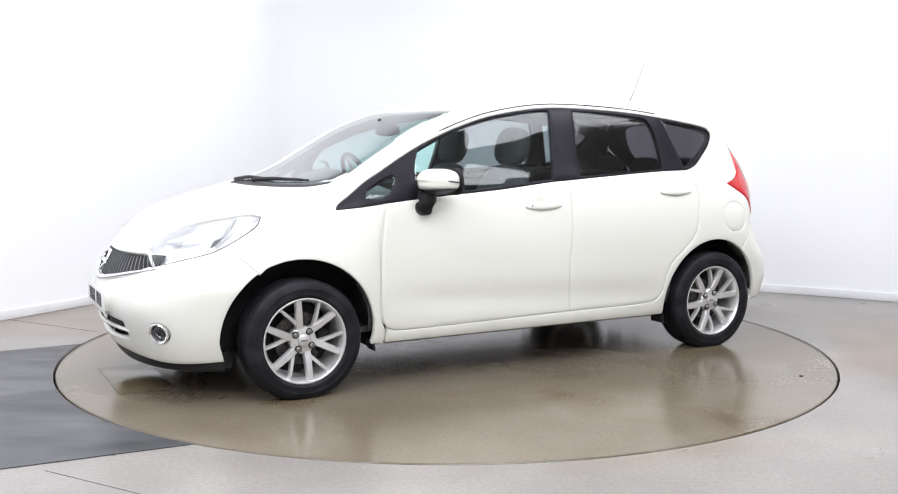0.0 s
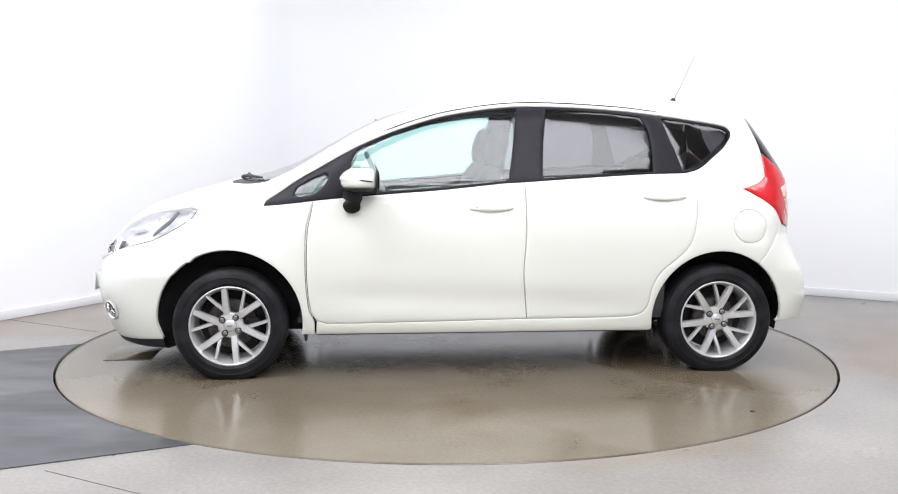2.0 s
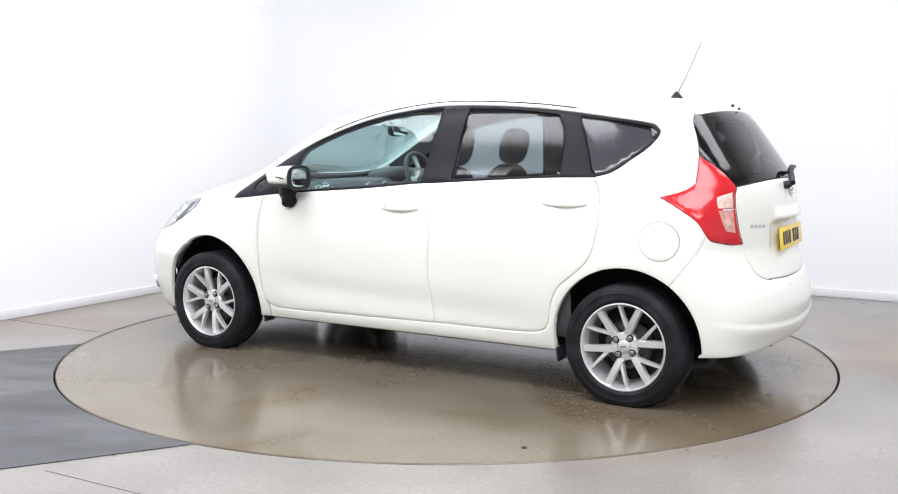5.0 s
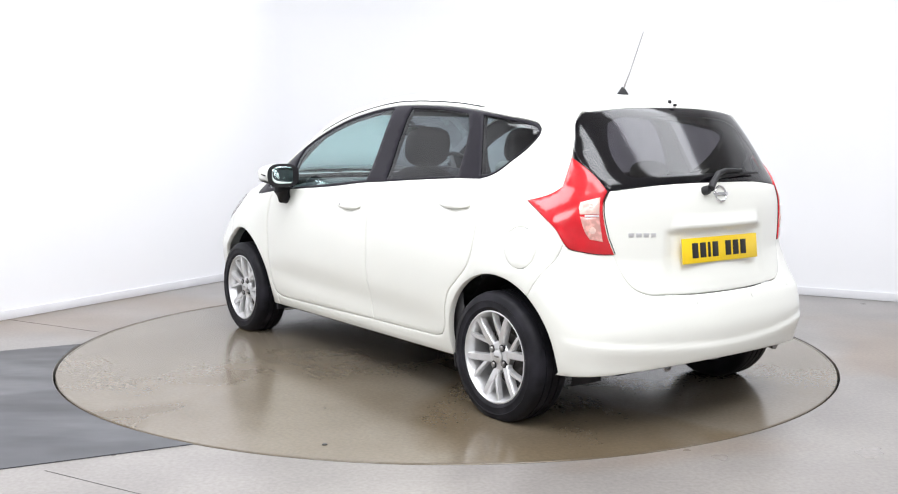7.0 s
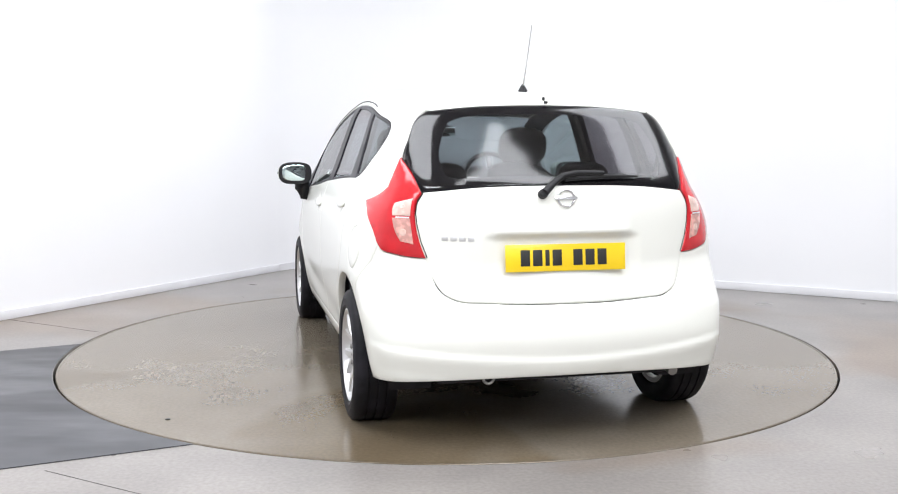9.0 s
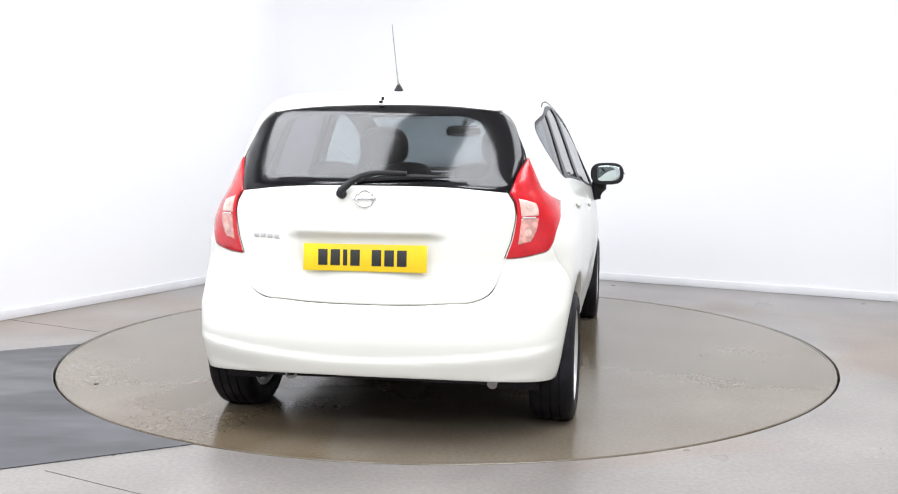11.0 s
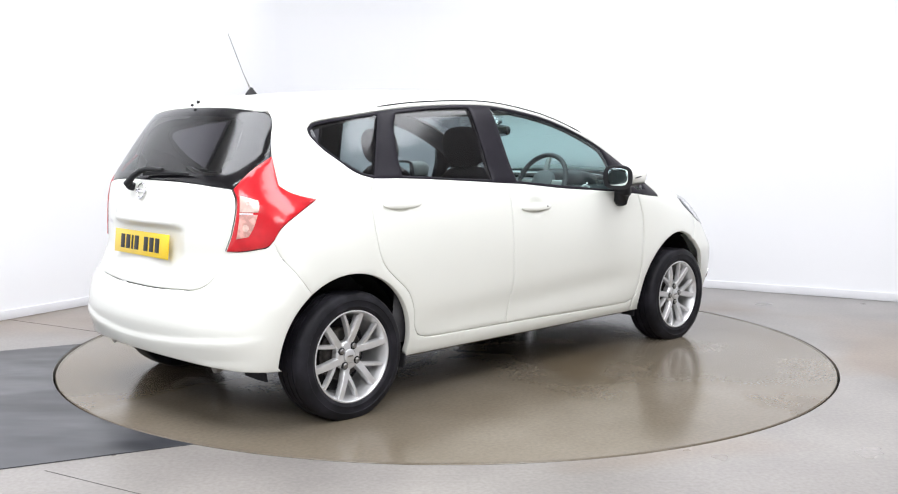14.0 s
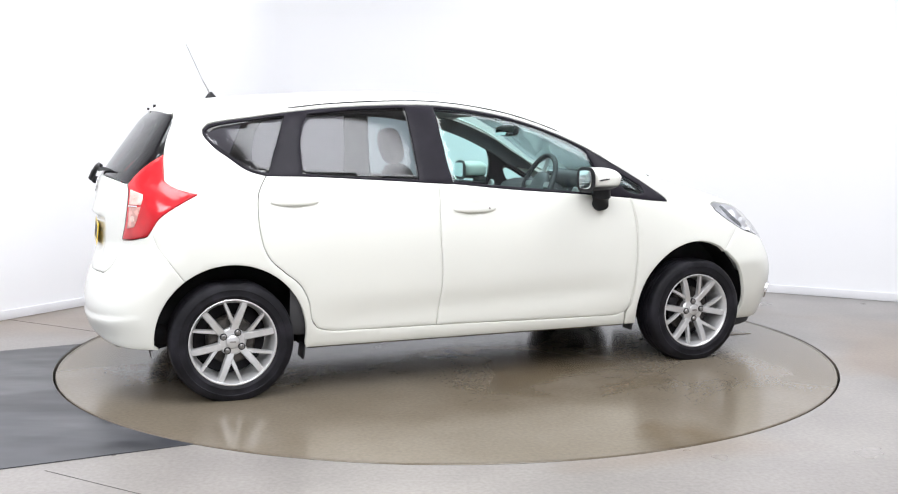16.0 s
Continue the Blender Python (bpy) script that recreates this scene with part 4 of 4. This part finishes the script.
def door_mirror(flip):
    k = -1 if flip else 1
    root = new("door_mirror")
    root.parent = CAR
    root.matrix_local = pose(0.632, k * 0.912, 1.050) @ Matrix.Diagonal((1.12, 1.1, 1.1, 1))
    tagged(root, "white door mirror with a black foot")

    def shell(z0, z1, grow, face):
        bm = bmesh.new()
        bmesh.ops.create_uvsphere(bm, u_segments=28, v_segments=20, radius=1)
        for v in bm.verts:
            c = v.co
            s = (abs(c.x) ** 2.6 + abs(c.y) ** 3 + abs(c.z) ** 2.8) ** (-1 / 2.8)
            x, y, z = c.x * s, c.y * s, c.z * s
            high = 0.062 * (1 - 0.22 * (y + 1) / 2)
            x = 0.088 * x * (1 - 0.25 * max(0, z)) if x > 0 else -0.078 * min(1, (-x) ** 0.5)
            v.co = Vector((x * grow + (0.010 if z > 0 and x > 0 else 0), k * y * 0.092 * grow, max(z0, min(z1, z * high * grow))))
        return bm
    part("housing", shell(-0.036, 0.08, 1.0, 0), PAINT, root, "white painted mirror cap")
    part("lower_cover", shell(-0.08, -0.034, 0.985, 0), BLACK_PLASTIC, root, "black lower cover")
    # black bar draws the shade along the mirror cap's crease
    part("crease_shade", block(0.115, 0.006, 0.006, pose(0.0, k * 0.089, 0.004, 0, -7, -k * 8), 0.002), BLACK_TRIM, root, "dark bar for the shade along the crease")
    part("bezel", cushion(0.010, 0.186, 0.125, pose(-0.0775, 0, -0.002), 3.0, 32), BLACK_PLASTIC, root, "black mirror surround")
    part("mirror_pane", cushion(0.006, 0.146, 0.090, pose(-0.0835, 0, 0.0, 0, 0, k * 4), 3.4, 32), MIRROR, root, "silvered mirror glass")
    bm = tube(bmesh.new(), ((0.035, -k * 0.045, -0.045), (0.035, -k * 0.050, -0.085), (0.040, -k * 0.068, -0.125), (0.045, -k * 0.095, -0.130)), (0.040, 0.046, 0.042, 0.034), 16)
    part("foot", bm, BLACK_PLASTIC, root, "black mirror foot")


def door_handle(x, z, door, flip):
    m = seat_on(girth, (x, z), flip)
    s = 1 if not flip else -1
    bm = cushion(0.238, 0.044, 0.022, m @ pose(0, 0, 0.005), 2.3, 28)
    part("door_handle", bm, PAINT, door, "white pull handle")
    if x > -0.5:
        part("key_lock", turned(bmesh.new(), ((0.005, 0.0), (0.005, 0.002), (0.001, 0.002)), m @ pose(-0.080 * s, 0, 0.0135), 12), STEEL, door, "small steel key lock")


def plate_bars(name, m, mat, label):
    root = part(name, block(0.520, 0.111, 0.004, m, 0.0015), mat, CAR, label)
    x = -0.196
    for i in range(7):
        wide = 0.018 if i in (2,) else 0.040
        part("character_bar", block(wide, 0.066, 0.0012, m @ pose(x + wide / 2, 0, 0.0027), 0.0004), INK, root)
        x += wide + (0.050 if i == 3 else 0.013)


def rear_fittings():
    m = Matrix.Translation((-1.894, 0, 0.778)) @ Matrix(((0, -0.0, -1), (-1, 0, 0), (0, 1, 0))).to_4x4() @ pose(0, 0, 0, -6, 0, 0)
    plate_bars("rear_number_plate", m, YELLOW, "yellow number plate with dark bars")
    # maker's badge as a plain ring and bar
    b = seat_on(behind, (0.0, 1.020))
    bm = bmesh.new()
    tube(bm, [b @ Vector((0.036 * math.cos(a), 0.034 * math.sin(a), 0.004)) for a in np.linspace(0, 2 * math.pi, 33)], 0.0048, 8)
    part("tailgate_badge", bm, CHROME, PANELS["tailgate"], "plain chrome ring badge")
    part("badge_bar", block(0.096, 0.013, 0.006, b @ pose(0, 0, 0.005), 0.002), CHROME, PANELS["tailgate"])
    for i in range(4):
        q = seat_on(behind, (0.493 - i * 0.034, 0.857 - i * 0.001))
        part("model_name_bar", block(0.026, 0.018, 0.003, q, 0.001), ALLOY, PANELS["tailgate"], "small chrome bar")
    # wiper
    pivot = seat_on(behind, (0.098, 1.036))
    part("wiper_pivot", turned(bmesh.new(), ((0.020, -0.004), (0.020, 0.020), (0.014, 0.032), (0.003, 0.034)), pivot, 20), BLACK_PLASTIC, CAR, "black wiper boss")
    line = [behind(np.array([q]))[0] for q in ((0.098, 1.040), (0.055, 1.078), (0.012, 1.104), (-0.05, 1.116), (-0.17, 1.114))]
    arm = part("rear_wiper_arm", tube(bmesh.new(), [Vector(p) + Vector((-0.036, 0, 0.008)) for p in line], (0.017, 0.014, 0.013, 0.012, 0.009), 10), BLACK_PLASTIC, CAR, "black rear wiper arm")
    line = [behind(np.array([q]))[0] for q in ((0.0, 1.092), (-0.10, 1.100), (-0.20, 1.104), (-0.34, 1.102))]
    part("wiper_blade", tube(bmesh.new(), [Vector(p) + Vector((-0.018, 0, 0.004)) for p in line], (0.008, 0.010, 0.010, 0.004), 8), BLACK_PLASTIC, arm)
    for y, z in ((0.548, 0.568), (0.189, 0.556), (-0.189, 0.556), (-0.548, 0.568)):
        part("parking_sensor", turned(bmesh.new(), ((0.0095, -0.003), (0.0095, 0.0012), (0.0075, 0.0016), (0.001, 0.0016)), seat_on(behind, (y, z)), 18), PAINT, PANELS["rear_bumper"], "small round sensor")
    # black band round the rear glass
    window = [(0.002, 1.418), (0.233, 1.413), (0.395, 1.401), (0.506, 1.383), (0.561, 1.343), (0.594, 1.275), (0.621, 1.186), (0.605, 1.130), (0.591, 1.085), (0.567, 1.046), (0.363, 1.067), (0.002, 1.076)]
    hole = [(0.002, 1.372), (0.232, 1.368), (0.38, 1.356), (0.435, 1.335), (0.470, 1.270), (0.492, 1.180), (0.475, 1.115), (0.445, 1.105), (0.30, 1.113), (0.002, 1.118)]
    sheet("glass_border", behind, window + [(-y, z) for y, z in window[::-1] if y > 0.01], BLACK_TRIM, CAR, "black printed glass border",
          holes=(hole + [(-y, z) for y, z in hole[::-1] if y > 0.01],), lift=-0.008, flange=0, gap=0.001)
    # lamp details
    for flip in (False, True):
        upper = G((-1.741, 0.608, 1.018), (-1.719, 0.642, 1.009), (-1.691, 0.674, 0.997), (-1.692, 0.686, 0.973), (-1.702, 0.689, 0.945), (-1.751, 0.622, 0.945), (-1.748, 0.618, 0.985))
        lower = G((-1.703, 0.689, 0.938), (-1.710, 0.686, 0.910), (-1.722, 0.676, 0.869), (-1.733, 0.661, 0.841), (-1.764, 0.612, 0.830), (-1.757, 0.619, 0.893), (-1.751, 0.622, 0.938))
        lamp = PANELS["tail_light", flip]
        sheet("indicator_lens", girth, upper, PINK_LENS, lamp, "pale clear indicator lens", lift=0.0075, flip=flip, step=0.012, flange=0.006, edge=0.003)
        sheet("reversing_lens", girth, lower, ROSE_LENS, lamp, "rose-tinted reversing lens", lift=0.0075, flip=flip, step=0.012, flange=0.006, edge=0.003)
        for x, y, z, r in ((-1.727, 0.650, 0.983, 0.011), (-1.738, 0.650, 0.880, 0.015)):
            part("bulb", turned(bmesh.new(), ((r, -0.002), (r, 0.0085), (r * 0.7, 0.0095), (r * 0.5, 0.0085), (0.001, 0.0085)), seat_on(girth, (S(x, y), z), flip), 20), PINK_LENS, PANELS["tail_light", flip], "small round bulb")
        part("lens_divider", block(0.062, 0.006, 0.003, seat_on(girth, (S(-1.735, 0.652), 0.940), flip) @ pose(0, 0, 0.010), 0.001), REFLECTOR, PANELS["tail_light", flip])
        strip = [(-1.788, 0.561, 0.778), (-1.775, 0.586, 0.846), (-1.765, 0.600, 0.916), (-1.759, 0.603, 0.963), (-1.754, 0.594, 1.009), (-1.756, 0.573, 1.040)]
        pts = [girth(np.array([(S(x, y), z)]))[0] * ((1, -1, 1) if flip else (1, 1, 1)) for x, y, z in strip]
        part("lamp_gasket", tube(bmesh.new(), pts, 0.0022, 8), BLACK_PLASTIC, PANELS["tail_light", flip], "black seal beside the lamp")
        rim = [(-1.753, 0.574, 1.042), (-1.716, 0.592, 1.086), (-1.660, 0.608, 1.135), (-1.605, 0.628, 1.180), (-1.584, 0.616, 1.230), (-1.568, 0.596, 1.277)]
        pts = [girth(np.array([(S(x, y), z)]))[0] * ((1, -1, 1) if flip else (1, 1, 1)) for x, y, z in rim]
        part("glass_seal", tube(bmesh.new(), [Vector(p) * 0.997 for p in pts], 0.003, 8), BLACK_PLASTIC, CAR, "black seal beside the rear glass")


def roof_fittings():
    for k in (1, -1):
        line = above(smooth_line([(x, y - 0.006) for x, y in RAIL[:5]], 0.03, closed=False)) * (1, k, 1)
        part("screen_pillar_trim", tube(bmesh.new(), line, 0.0075, 10), PAINT, CAR, "white trim between windscreen and pillar")
        line = girth(smooth_line([(x, z + 0.019) for x, z in DLO_TOP[8:18]], 0.05, closed=False)) * (1, k, 1)
        part("roof_moulding", tube(bmesh.new(), line, [0.001] + [0.0034] * (len(line) - 2) + [0.001], 8), BLACK_PLASTIC, CAR, "thin black moulding along the roof edge")
    base = above(np.array([(-1.280, 0.0)]))[0]
    root = new("roof_aerial")
    root.parent = CAR
    root.matrix_local = Matrix.Translation(Vector(base))
    tagged(root, "thin black rod aerial")
    part("aerial_base", turned(bmesh.new(), ((0.026, -0.006), (0.026, 0.004), (0.014, 0.022), (0.006, 0.034), (0.002, 0.036)), Matrix.Diagonal((1.25, 0.8, 1, 1)), 20), BLACK_PLASTIC, root)
    tip = Vector((-0.126, 0, 0.290))
    part("aerial_rod", tube(bmesh.new(), (Vector((-0.006, 0, 0.02)), tip * 0.12 + Vector((0, 0, 0.012)), tip * 0.36, tip), (0.0042, 0.0036, 0.0021, 0.0017), 8), STEEL, root, "thin steel rod")
    j = above(np.array([(-1.578, 0.0)]))[0]
    part("washer_jet", block(0.016, 0.011, 0.016, Matrix.Translation(Vector(j)) @ pose(0, 0, 0.006), 0.003), BLACK_PLASTIC, CAR, "small black washer jet")
    part("washer_jet", block(0.012, 0.016, 0.012, Matrix.Translation(Vector(j)) @ pose(-0.033, 0, -0.010), 0.003), BLACK_PLASTIC, CAR, "small black washer jet")


def front_fittings():
    grille = G((1.925, 0.540, 0.718), (1.965, 0.525, 0.650), (2.046, 0.412, 0.610), (2.100, 0.231, 0.568)) + [(FRONT_MID, 0.552)]
    whole = grille + [(2 * FRONT_MID - s, z) for s, z in grille[::-1] if abs(s - FRONT_MID) > 1e-6] + [(FRONT_MID, 0.705)]
    back = sheet("grille", girth, whole, BLACK_PLASTIC, CAR, "black mesh grille", lift=-0.030, flange=0, gap=-0.004)
    for i in range(-15, 16):
        s = FRONT_MID + i * 0.0335
        half = abs(i) * 0.0335
        z0 = np.interp(half, (0, 0.13, 0.26, 0.52, 0.60), (0.566, 0.582, 0.600, 0.652, 0.69))
        pts = [girth(np.array([(s - i * 0.0006 * k, z0 + (0.700 - z0) * k / 5)]))[0] for k in range(6)]
        part("grille_slat", tube(bmesh.new(), [Vector(p) + Vector((-0.016, 0, 0)) for p in pts], 0.0021, 6), GREY_INTERIOR, back)
    for k in (1, -1):
        pts = [girth(np.array([(FRONT_MID + k * d, z)]))[0] for d, z in ((0.0, 0.556), (0.13, 0.569), (0.26, 0.590), (0.40, 0.618), (0.545, 0.648))]
        part("grille_trim", tube(bmesh.new(), [Vector(p) + Vector((0.004, 0, 0)) for p in pts], (0.013, 0.013, 0.011, 0.009, 0.005), 10), CHROME, back, "chrome edge below the grille")
    b = seat_on(girth, (FRONT_MID, 0.635))
    ring = part("front_badge", tube(bmesh.new(), [b @ Vector((0.058 * math.cos(a), 0.056 * math.sin(a), 0.012)) for a in np.linspace(0, 2 * math.pi, 33)], 0.008, 8), CHROME, CAR, "plain chrome ring badge")
    part("badge_bar", block(0.150, 0.022, 0.010, b @ pose(0, 0, 0.014), 0.003), CHROME, ring)
    m = Matrix.Translation((2.154, 0, 0.452)) @ Matrix(((0, 0, 1), (1, 0, 0), (0, 1, 0))).to_4x4()
    plate_bars("front_number_plate", m, WHITE_PLATE, "white number plate with dark bars")
    part("plate_bracket", block(0.46, 0.09, 0.035, m @ pose(0, 0, -0.0205), 0.006), PAINT, CAR)
    intake = G((2.06, 0.37, 0.380), (2.05, 0.385, 0.283), (2.09, 0.156, 0.262)) + [(FRONT_MID, 0.260)]
    whole = intake + [(2 * FRONT_MID - s, z) for s, z in intake[::-1] if abs(s - FRONT_MID) > 1e-6] + [(FRONT_MID, 0.398)]
    low = sheet("lower_intake", girth, whole, BLACK_PLASTIC, CAR, "black lower air intake", lift=-0.04, flange=0, gap=-0.004)
    pts = [girth(np.array([(FRONT_MID + d, 0.330)]))[0] for d in np.linspace(-0.37, 0.37, 9)]
    part("intake_bar", tube(bmesh.new(), [Vector(p) + Vector((-0.006, 0, 0)) for p in pts], 0.010, 8), PAINT, low, "white bar across the intake")
    for flip in (False, True):
        m = seat_on(girth, (S(1.970, 0.621), 0.346), flip)
        ring = part("fog_light", turned(bmesh.new(), ((0.050, -0.03), (0.053, 0.006), (0.049, 0.010), (0.041, 0.004), (0.037, -0.02)), m, 36), CHROME, CAR, "round fog light in a chrome ring")
        part("fog_lens", turned(bmesh.new(), ((0.038, -0.026), (0.036, -0.014), (0.024, -0.006), (0.002, -0.004)), m, 32), DARK_LENS, ring, "dark round lens")
        # headlight works: projector, chrome divider, indicator
        hp = girth(np.array([(S(1.70, 0.60), 0.800)]))[0] * ((1, -1, 1) if flip else (1, 1, 1))
        k = -1 if flip else 1
        aim = Matrix.Translation(Vector(hp) + Vector((-0.045, -k * 0.030, -0.004))) @ pose(0, 0, 0, 0, 75, k * 22)
        part("headlamp_projector", turned(bmesh.new(), ((0.046, -0.04), (0.048, 0.012), (0.043, 0.014), (0.036, 0.0), (0.028, 0.010), (0.002, 0.016)), aim, 32), REFLECTOR, PANELS["headlight", flip], "chrome-ringed projector")
        pts = [girth(np.array([(S(x, y), z)]))[0] * ((1, -1, 1) if flip else (1, 1, 1)) + np.array((-0.02, -k * 0.015, 0)) for x, y, z in ((1.62, 0.668, 0.870), (1.66, 0.68, 0.82), (1.72, 0.675, 0.765), (1.735, 0.67, 0.745))]
        part("lamp_divider", tube(bmesh.new(), pts, (0.008, 0.011, 0.010, 0.005), 10), GREY_INTERIOR, PANELS["headlight", flip], "grey lamp divider")
        pts = [girth(np.array([(S(x, y), z)]))[0] * ((1, -1, 1) if flip else (1, 1, 1)) + np.array((-0.03, -k * 0.01, 0)) for x, y, z in ((1.90, 0.49, 0.760), (1.83, 0.555, 0.770), (1.77, 0.60, 0.785))]
        part("indicator_tube", tube(bmesh.new(), pts, (0.012, 0.017, 0.012), 10), REFLECTOR, PANELS["headlight", flip], "pale indicator reflector")
        pts = [girth(np.array([(S(x, y), z)]))[0] * ((1, -1, 1) if flip else (1, 1, 1)) for x, y, z in (HEAD[5], HEAD[6], HEAD[7], HEAD[8], HEAD[9], HEAD[10], HEAD[11])]
        part("headlight_seal", tube(bmesh.new(), pts, 0.0018, 6), BLACK_PLASTIC, PANELS["headlight", flip], "dark seal round the headlight")
    # black chin below the bumper
    bm = bmesh.new()
    line = [(1.69, 0.715), (1.76, 0.69), (1.86, 0.625), (1.97, 0.48), (2.035, 0.28), (2.055, 0.0), (2.035, -0.28), (1.97, -0.48), (1.86, -0.625), (1.76, -0.69), (1.69, -0.715)]
    line = smooth_line(line, 0.06, closed=False)
    rows = [[bm.verts.new((x * a + 1.2 * (1 - a), y * a, z)) for x, y in line] for a, z in ((0.985, 0.215), (0.985, 0.185), (0.978, 0.155), (0.95, 0.142), (0.87, 0.145), (0.80, 0.21))]
    for p, q in zip(rows, rows[1:]):
        for i in range(len(line) - 1):
            bm.faces.new((p[i], p[i + 1], q[i + 1], q[i]))
    part("chin_spoiler", bm, BLACK_PLASTIC, CAR, "black lower chin below the bumper")
    # wipers on the windscreen
    for k, (a, b, c) in enumerate((((1.330, 0.06), (1.275, 0.26), (1.19, 0.47)), ((1.335, -0.26), (1.310, -0.08), (1.285, 0.12)))):
        q = [above(np.array([p]))[0] + np.array((0, 0, h)) for p, h in ((a, 0.006), (b, 0.014), (c, 0.008))]
        arm = part("windscreen_wiper", tube(bmesh.new(), q, (0.011, 0.009, 0.006), 8), BLACK_PLASTIC, CAR, "black windscreen wiper")
        q = [above(np.array([(p[0] - 0.018, p[1] + 0.03)]))[0] + np.array((0, 0, 0.005)) for p in (a, b, c)]
        part("wiper_blade", tube(bmesh.new(), q, 0.006, 6), BLACK_PLASTIC, arm)


ROSE_LENS = material("rose_lens", (0.72, 0.38, 0.33), 0.15, coat=0.6, vary=0.2, scale=40, rough_vary=0.0)
DARK_LENS = material("dark_lens", (0.03, 0.035, 0.04), 0.05, coat=1.0, vary=0.1)
for side in (False, True):
    door_mirror(side)
    door_handle(*HANDLES[0], PANELS["front_door", side], side)
    door_handle(*HANDLES[1], PANELS["rear_door", side], side)
rear_fittings()
roof_fittings()
front_fittings()


# ---------------------------------------------------------------- what turns
TURN = (208.12, 202.25, 196.33, 190.41, 184.50, 178.61, 172.76, 166.93, 161.14, 155.36, 149.61, 143.85, 138.09, 132.32, 126.54, 120.73, 114.89, 109.02, 103.13, 97.22, 91.28, 85.34, 79.39, 73.45, 67.53, 61.62, 55.74, 49.89, 44.07, 38.26, 32.45, 26.62, 20.72)


def motions():
    rows_table, rows_car = [], []
    for i, a in enumerate(TURN):
        m = pose(0, 0, 0, 0, 0, a)
        rows_table.append((i * 0.5, m))
        rows_car.append((i * 0.5, m @ pose(OFFSET[0], OFFSET[1], 0)))
    walk(TABLE, rows_table)
    walk(CAR, rows_car)


motions()
